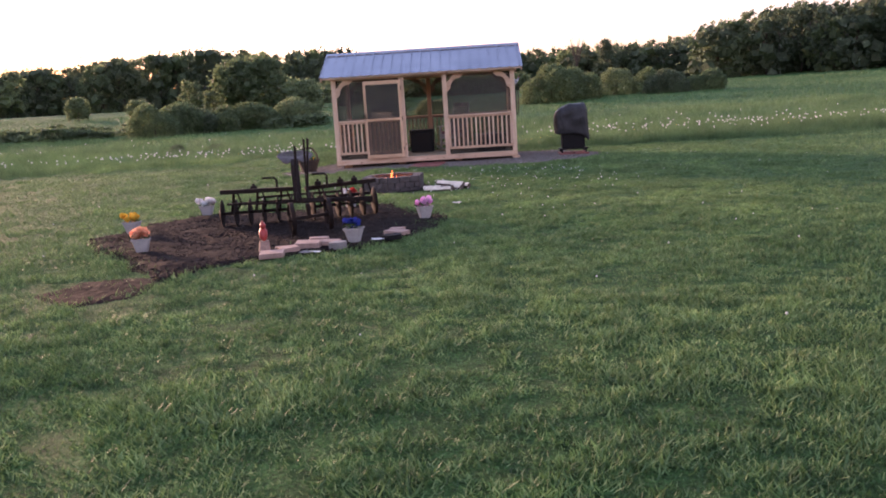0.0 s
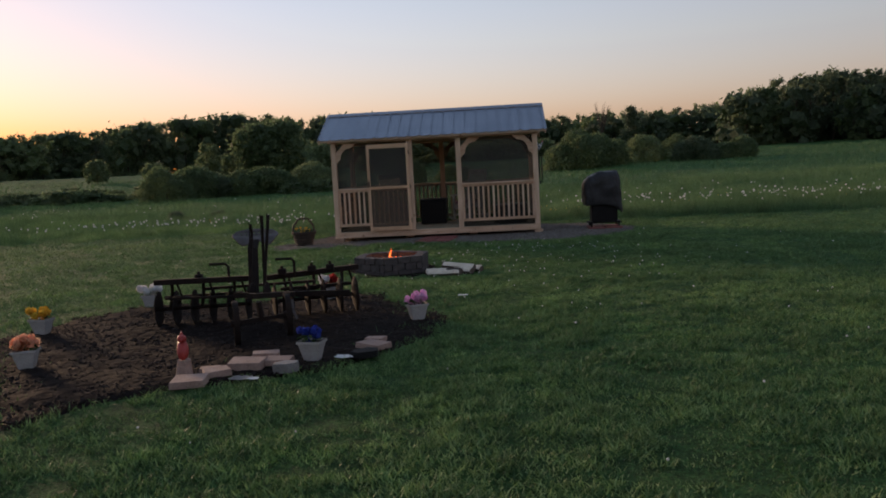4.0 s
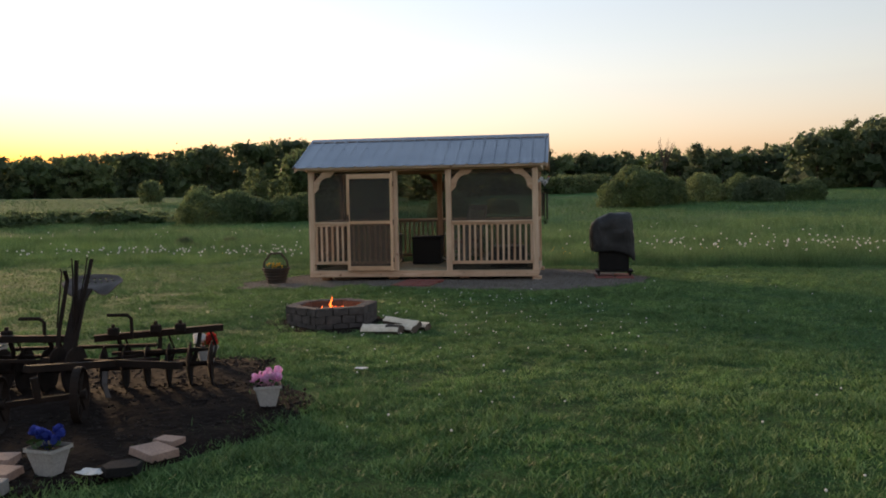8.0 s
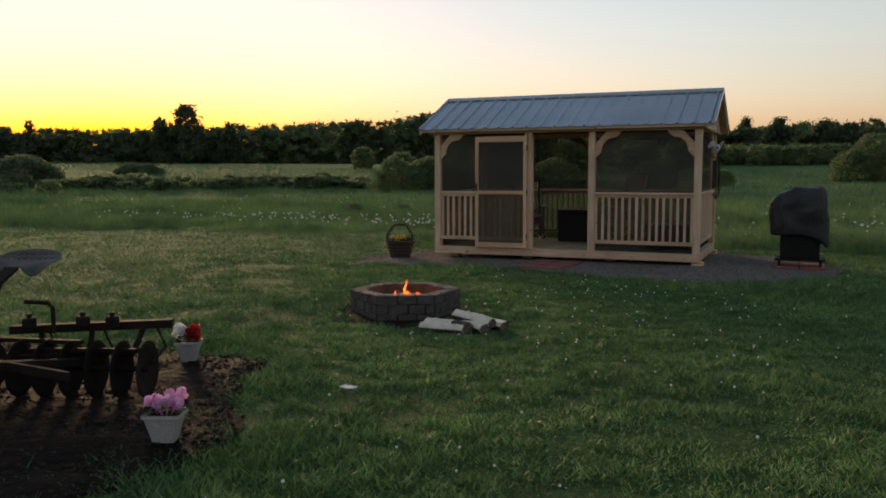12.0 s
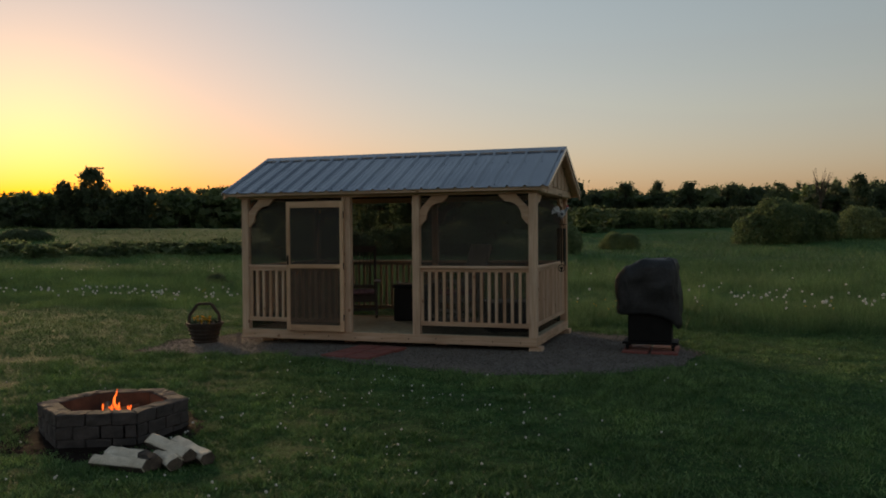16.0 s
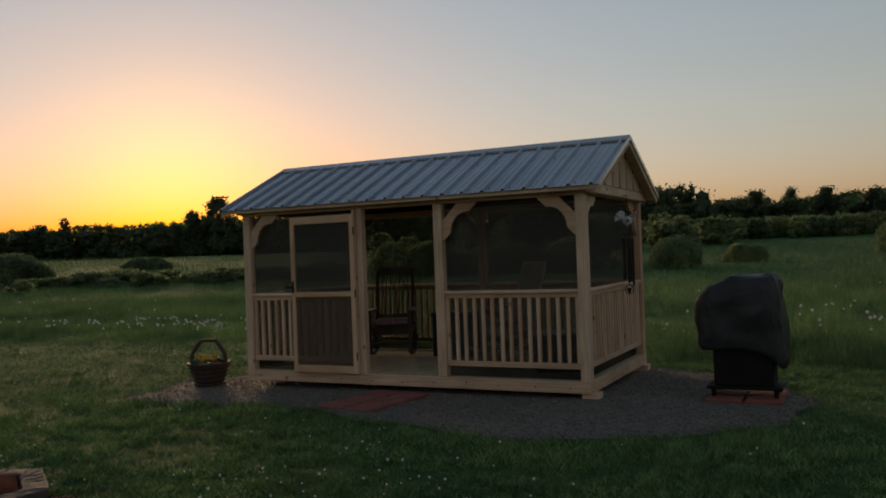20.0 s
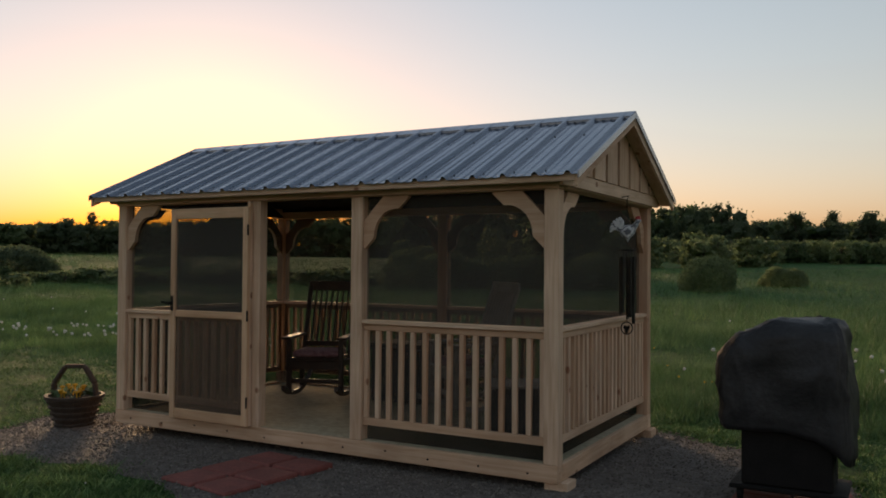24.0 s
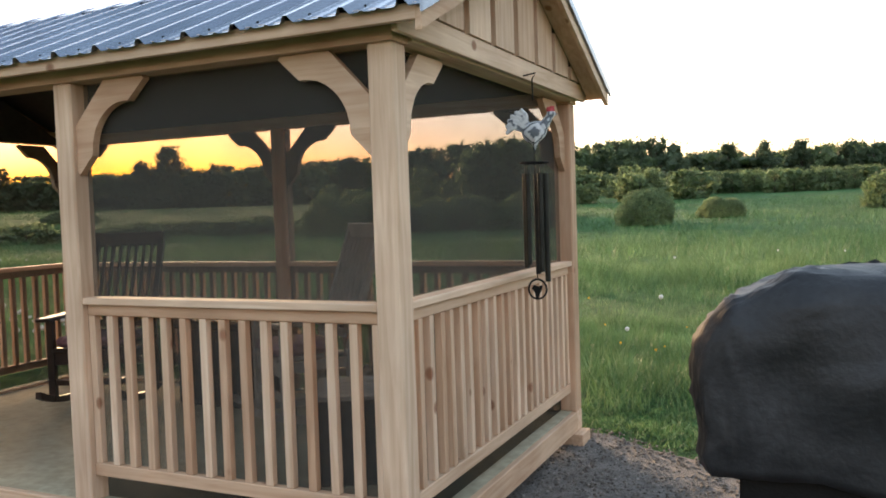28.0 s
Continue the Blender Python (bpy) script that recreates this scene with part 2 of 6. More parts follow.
def screen_material(name, thread, cover):
    """Woven insect screen, far too fine to draw thread by thread: open holes mixed with dark threads."""
    m = bpy.data.materials.new(name)
    m.use_nodes = True
    n, l = m.node_tree.nodes, m.node_tree.links
    n.remove(n["Principled BSDF"])
    hole = n.new("ShaderNodeBsdfTransparent")
    thr = n.new("ShaderNodeBsdfDiffuse")
    thr.inputs["Color"].default_value = (*thread, 1)
    mx = n.new("ShaderNodeMixShader")
    v = coords(n, l, (1, 1, 1))
    f = noise_tex(n, l, v, 3.0, 3)
    rng = n.new("ShaderNodeMapRange")
    rng.inputs["To Min"].default_value, rng.inputs["To Max"].default_value = cover - 0.05, cover + 0.05
    l.new(f, rng.inputs["Value"])
    l.new(rng.outputs[0], mx.inputs[0])
    l.new(hole.outputs[0], mx.inputs[1])
    l.new(thr.outputs[0], mx.inputs[2])
    l.new(mx.outputs[0], n["Material Output"].inputs[0])
    return m


screen_mat = screen_material("window_screen", (0.09, 0.087, 0.079), 0.33)
door_screen_mat = screen_material("door_screen", (0.14, 0.105, 0.08), 0.48)
# denser, darker mesh that holds the shade of the gap under the rails
gap_shade_mat = screen_material("kick_screen", (0.03, 0.03, 0.027), 0.52)


def leafy(name, low, mid, high, scale, rough=0.62, through=0.25, tuft=0.0, mottle=0.0):
    """Leaves or blades: colour by island and by broad patches, some light shining through."""
    m = bpy.data.materials.new(name)
    m.use_nodes = True
    n, l = m.node_tree.nodes, m.node_tree.links
    b = n["Principled BSDF"]
    b.inputs["Roughness"].default_value = rough
    b.inputs["Specular IOR Level"].default_value = 0.35
    geo = n.new("ShaderNodeNewGeometry")
    each = ramp(n, l, geo.outputs["Random Per Island"], [(0.0, low), (0.5, mid), (1.0, high)])
    v = coords(n, l, (1, 1, 1), shift=False)
    patch = noise_tex(n, l, v, scale, 5, 0.6)
    tone = ramp(n, l, patch, [(0.32, (0.6, 0.7, 0.6)), (0.5, (1, 1, 1)), (0.66, (1.22, 1.22, 1.08))])
    c = mix(n, l, 1.0, each, tone, 'MULTIPLY')
    if tuft:
        near = noise_tex(n, l, v, tuft, 3, 0.6)
        c = mix(n, l, 1.0, c, ramp(n, l, near, [(0.36, (0.66, 0.70, 0.68)), (0.5, (0.98, 0.99, 0.96)), (0.66, (1.26, 1.26, 1.22))]), 'MULTIPLY')
        wide = noise_tex(n, l, v, tuft * 0.05, 3, 0.5)
        c = mix(n, l, 1.0, c, ramp(n, l, wide, [(0.35, (0.72, 0.8, 0.75)), (0.65, (1.22, 1.14, 1.08))]), 'MULTIPLY')
        dry = noise_tex(n, l, v, tuft * 0.23, 4, 0.7)
        c = mix(n, l, ramp(n, l, dry, [(0.66, grey(0)), (0.82, grey(0.14))]), c, (0.25, 0.235, 0.11))
    if mottle:
        clump = noise_tex(n, l, v, mottle, 4, 0.7)
        c = mix(n, l, 1.0, c, ramp(n, l, clump, [(0.36, grey(0.75)), (0.5, grey(1.05)), (0.64, (1.4, 1.37, 1.3))]), 'MULTIPLY')
        bump(n, l, b, clump, 0.7, 0.3)
    l.new(c, b.inputs["Base Color"])
    tr = n.new("ShaderNodeBsdfTranslucent")
    l.new(c, tr.inputs["Color"])
    mx = n.new("ShaderNodeMixShader")
    mx.inputs[0].default_value = through
    l.new(b.outputs[0], mx.inputs[1])
    l.new(tr.outputs[0], mx.inputs[2])
    l.new(mx.outputs[0], n["Material Output"].inputs[0])
    return m


lawn_blades_mat = leafy("lawn_blades", (0.052, 0.106, 0.037), (0.108, 0.2, 0.071), (0.19, 0.29, 0.122), 0.9, through=0.3, tuft=5.2)
field_blades_mat = leafy("field_blades", (0.064, 0.13, 0.048), (0.115, 0.207, 0.078), (0.195, 0.285, 0.13), 0.3, through=0.25, tuft=1.6)
leaf_mats = [leafy("leaves_dark", (0.095, 0.128, 0.076), (0.112, 0.15, 0.088), (0.13, 0.17, 0.098), 0.06, through=0.66, mottle=2.4),
             leafy("leaves_mid", (0.105, 0.15, 0.072), (0.12, 0.168, 0.08), (0.135, 0.186, 0.088), 0.08, through=0.62, mottle=2.4),
             leafy("leaves_light", (0.15, 0.2, 0.095), (0.172, 0.222, 0.107), (0.19, 0.24, 0.12), 0.1, through=0.62, mottle=2.4)]


def ground_material():
    m, n, l, b = material("grass_ground", 0.95, spec=0.15)
    v = coords(n, l, (1, 1, 1), shift=False)
    big = noise_tex(n, l, v, 0.18, 5, 0.6)
    midn = noise_tex(n, l, v, 1.7, 5, 0.65)
    fine = noise_tex(n, l, v, 34.0, 5, 0.75)
    clump = noise_tex(n, l, v, 6.0, 4, 0.7)
    c = ramp(n, l, midn, [(0.25, (0.034, 0.078, 0.026)), (0.5, (0.056, 0.122, 0.038)), (0.7, (0.074, 0.15, 0.05)), (0.85, (0.085, 0.158, 0.056))])
    c = mix(n, l, 1.0, c, ramp(n, l, big, [(0.3, (0.72, 0.8, 0.72)), (0.7, (1.0, 1.1, 0.95))]), 'MULTIPLY')
    c = mix(n, l, 1.0, c, ramp(n, l, fine, [(0.36, grey(0.45)), (0.52, grey(0.95)), (0.66, grey(1.5))]), 'MULTIPLY')
    c = mix(n, l, 1.0, c, ramp(n, l, clump, [(0.36, (0.68, 0.72, 0.68)), (0.62, (1.2, 1.25, 1.15))]), 'MULTIPLY')
    l.new(c, b.inputs["Base Color"])
    bump(n, l, b, fine, 1.0, 0.06)
    return m


ground_mat = ground_material()


def flame_material(name, colour, strength):
    m = bpy.data.materials.new(name)
    m.use_nodes = True
    n, l = m.node_tree.nodes, m.node_tree.links
    b = n["Principled BSDF"]
    v = coords(n, l, (1, 1, 0.5), shift=False)
    f = noise_tex(n, l, v, 14.0, 3)
    b.inputs["Base Color"].default_value = (0.02, 0.01, 0.01, 1)
    l.new(ramp(n, l, f, [(0.3, (colour[0], colour[1] * 0.4, colour[2] * 0.2)), (0.65, colour)]), b.inputs["Emission Color"])
    b.inputs["Emission Strength"].default_value = strength
    return m


flame_mat = flame_material("flame", (1.0, 0.17, 0.02), 0.62)
ember_mat = flame_material("ember", (1.0, 0.12, 0.02), 0.35)


def petal(name, low, high):
    return leafy(name, low, tuple((a + b) / 2 for a, b in zip(low, high)), high, 3.0, 0.8, 0.45)


petal_white = petal("white_petals", (0.66, 0.65, 0.68), (0.82, 0.8, 0.8))
petal_pink = petal("pink_petals", (0.78, 0.36, 0.66), (0.9, 0.62, 0.84))
petal_red = petal("red_petals", (0.32, 0.015, 0.015), (0.5, 0.04, 0.035))
petal_blue = petal("blue_petals", (0.02, 0.035, 0.26), (0.05, 0.08, 0.42))
petal_yellow = petal("yellow_petals", (0.66, 0.38, 0.03), (0.8, 0.55, 0.06))
petal_peach = petal("peach_petals", (0.82, 0.38, 0.22), (0.92, 0.58, 0.40))
stem_mat = speckled("flower_leaves", (0.03, 0.07, 0.02), (0.06, 0.12, 0.035), 20.0, 0.7)
clock_mat = speckled("dandelion_clock", (0.62, 0.61, 0.57), (0.8, 0.78, 0.74), 60.0, 0.95)
white_trash = speckled("white_paper", (0.55, 0.56, 0.56), (0.7, 0.7, 0.7), 14.0, 0.8)
black_rubber = speckled("black_rubber", (0.006, 0.006, 0.006), (0.014, 0.014, 0.015), 8.0, 0.85, spec=0.2)
bird_red = speckled("painted_red_bird", (0.30, 0.025, 0.022), (0.42, 0.05, 0.04), 14.0, 0.5)


def rooster_paint():
    """White body with grey feather strokes and a red comb, painted by height."""
    m, n, l, b = material("painted_rooster", 0.5)
    tc = n.new("ShaderNodeTexCoord")
    sep = n.new("ShaderNodeSeparateXYZ")
    l.new(tc.outputs["Object"], sep.inputs[0])
    wv = n.new("ShaderNodeTexWave")
    wv.inputs["Scale"].default_value, wv.inputs["Distortion"].default_value = 14.0, 6.0
    l.new(tc.outputs["Object"], wv.inputs["Vector"])
    body = ramp(n, l, wv.outputs["Fac"], [(0.2, (0.12, 0.14, 0.17)), (0.45, (0.5, 0.54, 0.58)), (0.8, (0.66, 0.69, 0.72))])
    up = n.new("ShaderNodeMath")
    up.operation = 'GREATER_THAN'
    up.inputs[1].default_value = 2.268
    l.new(sep.outputs["Z"], up.inputs[0])
    fore = n.new("ShaderNodeMath")
    fore.operation = 'GREATER_THAN'
    fore.inputs[1].default_value = 0.07
    l.new(sep.outputs["Y"], fore.inputs[0])
    comb = n.new("ShaderNodeMath")
    comb.operation = 'MULTIPLY'
    l.new(up.outputs[0], comb.inputs[0])
    l.new(fore.outputs[0], comb.inputs[1])
    l.new(mix(n, l, comb.outputs[0], body, (0.4, 0.03, 0.03)), b.inputs["Base Color"])
    return m


rooster_white = rooster_paint()


# ---- mesh helpers ----
def solid(bm, x0, x1, y0, y1, z0, z1, cut=0.0):
    """A box with its edges chamfered by cut."""
    made = bmesh.ops.create_cube(bm, size=1.0, matrix=Matrix.LocRotScale(
        ((x0 + x1) / 2, (y0 + y1) / 2, (z0 + z1) / 2), None, (x1 - x0, y1 - y0, z1 - z0)))
    if cut:
        edges = list({e for v in made["verts"] for e in v.link_edges})
        bmesh.ops.bevel(bm, geom=edges, offset=cut, offset_type='OFFSET', segments=1, profile=0.5, affect='EDGES')
    return bm


def box(x0, x1, y0, y1, z0, z1, cut=0.0):
    return solid(bmesh.new(), x0, x1, y0, y1, z0, z1, cut)


def rod(bm, a, b, r0, r1=None, sides=8):
    """A round bar from a to b."""
    a, b = Vector(a), Vector(b)
    way = b - a
    m = Matrix.Translation((a + b) / 2) @ way.to_track_quat('Z', 'Y').to_matrix().to_4x4()
    bmesh.ops.create_cone(bm, cap_ends=True, segments=sides, radius1=r0, radius2=r0 if r1 is None else r1, depth=way.length, matrix=m)
    return bm


def beam(bm, a, b, w, h, cut=0.003):
    """A square bar from a to b, w across and h high."""
    a, b = Vector(a), Vector(b)
    way = b - a
    q = way.to_track_quat('X', 'Z').to_matrix().to_4x4()
    made = bmesh.ops.create_cube(bm, size=1.0, matrix=Matrix.Translation((a + b) / 2) @ q @ Matrix.Diagonal((way.length, w, h, 1)))
    if cut:
        bmesh.ops.bevel(bm, geom=list({e for v in made["verts"] for e in v.link_edges}), offset=cut, offset_type='OFFSET', segments=1, profile=0.5, affect='EDGES')
    return bm


def path_rod(bm, pts, r, sides=6):
    """A bent round bar through pts, in one piece."""
    pts = [Vector(q) for q in pts]
    rings = []
    for i, c in enumerate(pts):
        way = (pts[min(i + 1, len(pts) - 1)] - pts[max(i - 1, 0)]).normalized()
        u = way.orthogonal().normalized() if i == 0 else (side - way * side.dot(way)).normalized()
        side = u
        v = way.cross(u)
        rings.append([bm.verts.new(c + r * (math.cos(2 * math.pi * k / sides) * u + math.sin(2 * math.pi * k / sides) * v)) for k in range(sides)])
    for a, b in zip(rings, rings[1:]):
        for k in range(sides):
            bm.faces.new((a[k], a[(k + 1) % sides], b[(k + 1) % sides], b[k]))
    bm.faces.new(rings[0][::-1])
    bm.faces.new(rings[-1])
    return bm


def lathe(bm, rings, sides=20, centre=(0, 0)):
    """A turned body from (radius, height) rings, closed at both ends."""
    loops = []
    for r, z in rings:
        loops.append([bm.verts.new((centre[0] + r * math.cos(2 * math.pi * i / sides), centre[1] + r * math.sin(2 * math.pi * i / sides), z)) for i in range(sides)])
    for p, q in zip(loops, loops[1:]):
        for i in range(sides):
            j = (i + 1) % sides
            bm.faces.new((p[i], p[j], q[j], q[i]))
    bm.faces.new(loops[0][::-1])
    bm.faces.new(loops[-1])
    return bm


def outline(bm, pts, depth, axis=1):
    """A flat outline of (u, v) points made thick: u along x (axis 1) or y (axis 0), v up."""
    def at(u, v, d):
        return (u, d, v) if axis == 1 else (d, u, v)
    a = [bm.verts.new(at(u, v, -depth / 2)) for u, v in pts]
    b = [bm.verts.new(at(u, v, depth / 2)) for u, v in pts]
    bm.faces.new(a)
    bm.faces.new(b[::-1])
    for i in range(len(pts)):
        j = (i + 1) % len(pts)
        bm.faces.new((a[j], a[i], b[i], b[j]))
    bmesh.ops.recalc_face_normals(bm, faces=bm.faces)
    return bm


def rough_up(bm, amount, size, seed=0.0):
    for v in bm.verts:
        v.co += noise.noise_vector(v.co / size + Vector((seed, seed * 1.7, 3.1))) * amount
    return bm


def mesh_of(name, bm, mat, smooth=False):
    me = bpy.data.meshes.new(name)
    bm.to_mesh(me)
    bm.free()
    me.materials.append(mat)
    if smooth:
        for p in me.polygons:
            p.use_smooth = True
    return me


def part(name, bm, mat, parent, label="", smooth=False, at=None):
    ob = new(name, mesh_of(name, bm, mat, smooth))
    ob.parent = parent
    if at is not None:
        ob.location = at
    return tagged(ob, label)


def share(name, me, parent, at, turn=0.0):
    ob = new(name, me)
    ob.parent = parent
    ob.location = at
    ob.rotation_euler = (0, 0, turn)
    return ob


def thing(name, label, category, at=(0, 0, 0), turn=0.0, group="", kind=""):
    ob = new(name)
    ob.location = at
    ob.rotation_euler = (0, 0, turn)
    return tagged(ob, label, category, group, kind)


def arrays(name, verts, faces, mats, kind="", label="", category="", index=None):
    """One mesh object from numpy arrays of vertices and triangles (or quads)."""
    me = bpy.data.meshes.new(name)
    me.vertices.add(len(verts))
    me.vertices.foreach_set("co", np.ascontiguousarray(verts, dtype=np.float32).ravel())
    k = faces.shape[1]
    me.loops.add(faces.size)
    me.loops.foreach_set("vertex_index", np.ascontiguousarray(faces, dtype=np.int32).ravel())
    me.polygons.add(len(faces))
    me.polygons.foreach_set("loop_start", np.arange(0, faces.size, k, dtype=np.int32))
    if index is not None:
        me.polygons.foreach_set("material_index", np.ascontiguousarray(index, dtype=np.int32))
    me.update(calc_edges=True)
    for m in mats:
        me.materials.append(m)
    return tagged(new(name, me), label, category, "", kind)


rng = np.random.default_rng(7)


# ---- the lie of the land ----
def smooth01(t):
    t = np.clip(t, 0, 1)
    return t * t * (3 - 2 * t)


def land(x, y):
    """Height of the ground: level round the yard, rising gently across the far field."""
    d = np.hypot(x, y)
    far = smooth01((d - 26) / 100) * 2.9 * smooth01((np.asarray(y) + 30) / 60)
    lumps = 0.012 * np.sin(1.7 * x + 0.6 * y) * np.sin(1.3 * y - 0.4 * x) + 0.08 * np.sin(0.21 * x + 1) * np.sin(0.17 * y) * smooth01((np.asarray(y) - 5) / 14)
    dip = -0.075 * np.exp(-((x + 3.7) / 1.7) ** 2 - ((y - 0.3) / 2.0) ** 2)
    dip -= 0.085 * np.exp(-((x - 0.25) / 1.9) ** 2 - ((y + 6.0) / 1.5) ** 2)
    return far + lumps + dip


def wobble(x, y, s):
    return 0.5 * np.sin(x / s + 1.3 * np.sin(y / s)) + 0.5 * np.sin(1.7 * y / s + 1.1 * np.sin(1.3 * x / s + 2))


TABLE = np.random.default_rng(99).uniform(-1, 1, (256, 256))


def patches(x, y, s, seed=0):
    """Smooth random patches about s metres across, between -1 and 1."""
    u, v = np.asarray(x) / s + 31.7 * seed, np.asarray(y) / s + 17.3 * seed
    i, j = np.floor(u).astype(int), np.floor(v).astype(int)
    f, g = u - i, v - j
    f, g = f * f * (3 - 2 * f), g * g * (3 - 2 * g)
    a, b = TABLE[i % 256, j % 256], TABLE[(i + 1) % 256, j % 256]
    c, d = TABLE[i % 256, (j + 1) % 256], TABLE[(i + 1) % 256, (j + 1) % 256]
    return (a * (1 - f) + b * f) * (1 - g) + (c * (1 - f) + d * f) * g


def inside(x, y, poly):
    """Which points lie in a polygon."""
    hit = np.zeros(np.shape(x), bool)
    j = len(poly) - 1
    for i in range(len(poly)):
        (xi, yi), (xj, yj) = poly[i], poly[j]
        cross = ((yi > y) != (yj > y)) & (x < (xj - xi) * (y - yi) / (yj - yi + 1e-12) + xi)
        hit ^= cross
        j = i
    return hit


BED = [(-4.2, -11.1), (-3.75, -12.0), (-3.0, -12.75), (-2.6, -13.5), (-2.15, -14.2), (-1.75, -13.8), (-1.2, -13.2), (-0.5, -12.95),
       (0.15, -12.6), (0.6, -11.8), (0.9, -10.9), (0.75, -10.2), (0.2, -9.5), (-0.1, -8.8), (-1.0, -8.6), (-2.0, -9.0), (-3.1, -8.9), (-3.8, -9.7)]
PAD = [(-4.1, 0.3), (-3.6, -1.2), (-2.5, -1.25), (-1.1, -1.15), (-0.2, -1.45), (1.0, -1.75), (1.9, -2.1), (2.8, -1.95), (3.7, -1.45), (4.55, -0.6),
       (4.75, 0.5), (4.45, 1.4), (3.5, 2.4), (2.6, 2.8), (0.0, 2.9), (-2.7, 2.75), (-3.4, 1.3)]
TAIL = [(-3.15, -14.6), (-2.95, -13.9), (-2.5, -13.95), (-2.15, -14.05), (-1.9, -14.5), (-1.95, -15.0), (-2.5, -15.25)]
RING = [(-0.4 + 0.95 * math.cos(a), -5.54 + 0.93 * math.sin(a)) for a in np.linspace(0, 2 * math.pi, 24, endpoint=False)]
FIELD_EDGE = 3.55


def field_line(x):
    """Where the mown lawn ends and the tall meadow begins."""
    return FIELD_EDGE + 0.22 * np.sin(0.5 * x) + 0.12 * np.sin(1.9 * x + 1) + np.clip(-(x + 6) * 0.03, -0.3, 0.0)


def ground_sheet():
    xs = np.concatenate([-np.geomspace(2500, 24, 26), np.linspace(-22, 22, 89), np.geomspace(24, 2500, 26)])
    ys = np.concatenate([-np.geomspace(2500, 30, 14), np.linspace(-28, 12, 81), np.geomspace(13, 2500, 40)])
    gx, gy = np.meshgrid(xs, ys)
    v = np.stack([gx, gy, land(gx, gy)], -1).reshape(-1, 3)
    w = len(xs)
    i = (np.arange(len(ys) - 1)[:, None] * w + np.arange(w - 1)[None, :]).ravel()
    f = np.stack([i, i + 1, i + 1 + w, i + w], -1)
    return arrays("ground", v, f, [ground_mat], "structure", "green mown lawn running into a meadow", "ground")


ground_sheet()


def patch(name, poly, mat, lift, lump, step, label, category, kind="structure"):
    """A raised bed of earth or stone inside a polygon, with a wavering edge."""
    px, py = [p[0] for p in poly], [p[1] for p in poly]
    xs = np.arange(min(px) - 0.3, max(px) + 0.3, step)
    ys = np.arange(min(py) - 0.3, max(py) + 0.3, step)
    gx, gy = np.meshgrid(xs, ys)
    sx, sy = gx + 0.10 * wobble(gx, gy, 0.31), gy + 0.10 * wobble(gy + 5, gx, 0.27)
    keep = inside(sx, sy, poly)
    h = lift * np.ones_like(gx) + lump * (0.6 * wobble(gx, gy, 0.23) * wobble(gy, gx, 0.37) + 0.4 * rng.uniform(-1, 1, gx.shape))
    m = keep.astype(float)
    for _ in range(6):
        e = np.pad(m, 1, mode="edge")
        m = (e[:-2, 1:-1] + e[2:, 1:-1] + e[1:-1, :-2] + e[1:-1, 2:] + e[1:-1, 1:-1]) / 5
    z = land(gx, gy) + np.maximum(h, 0.004) * m - 0.025 * (1 - m)
    v = np.stack([gx, gy, z], -1).reshape(-1, 3)
    w = len(xs)
    i = (np.arange(len(ys) - 1)[:, None] * w + np.arange(w - 1)[None, :]).ravel()
    f = np.stack([i, i + 1, i + 1 + w, i + w], -1)
    f = f[(m.ravel()[f] > 0.02).any(1)]
    return arrays(name, v, f, [mat], kind, label, category)


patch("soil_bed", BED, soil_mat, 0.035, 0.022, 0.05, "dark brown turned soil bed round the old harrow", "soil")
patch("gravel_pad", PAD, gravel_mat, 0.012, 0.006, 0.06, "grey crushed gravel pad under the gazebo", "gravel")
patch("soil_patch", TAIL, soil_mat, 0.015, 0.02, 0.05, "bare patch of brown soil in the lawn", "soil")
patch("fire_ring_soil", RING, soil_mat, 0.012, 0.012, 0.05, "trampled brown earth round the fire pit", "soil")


# ---- the gazebo ----
HX, DEPTH = 2.44, 2.64
BASE0, BASE1, DECK = 0.085, 0.218, 0.205
HEAD = 2.325
POST = 0.118
RIDGE_Y, RIDGE_Z, EAVE_Y, EAVE_Z, ROOF_X, ROOF_L = 1.32, 3.087, -0.135, 2.42, 2.65, 2.70

gazebo = thing("gazebo", "new pine gazebo with grey metal roof and screens", "gazebo")


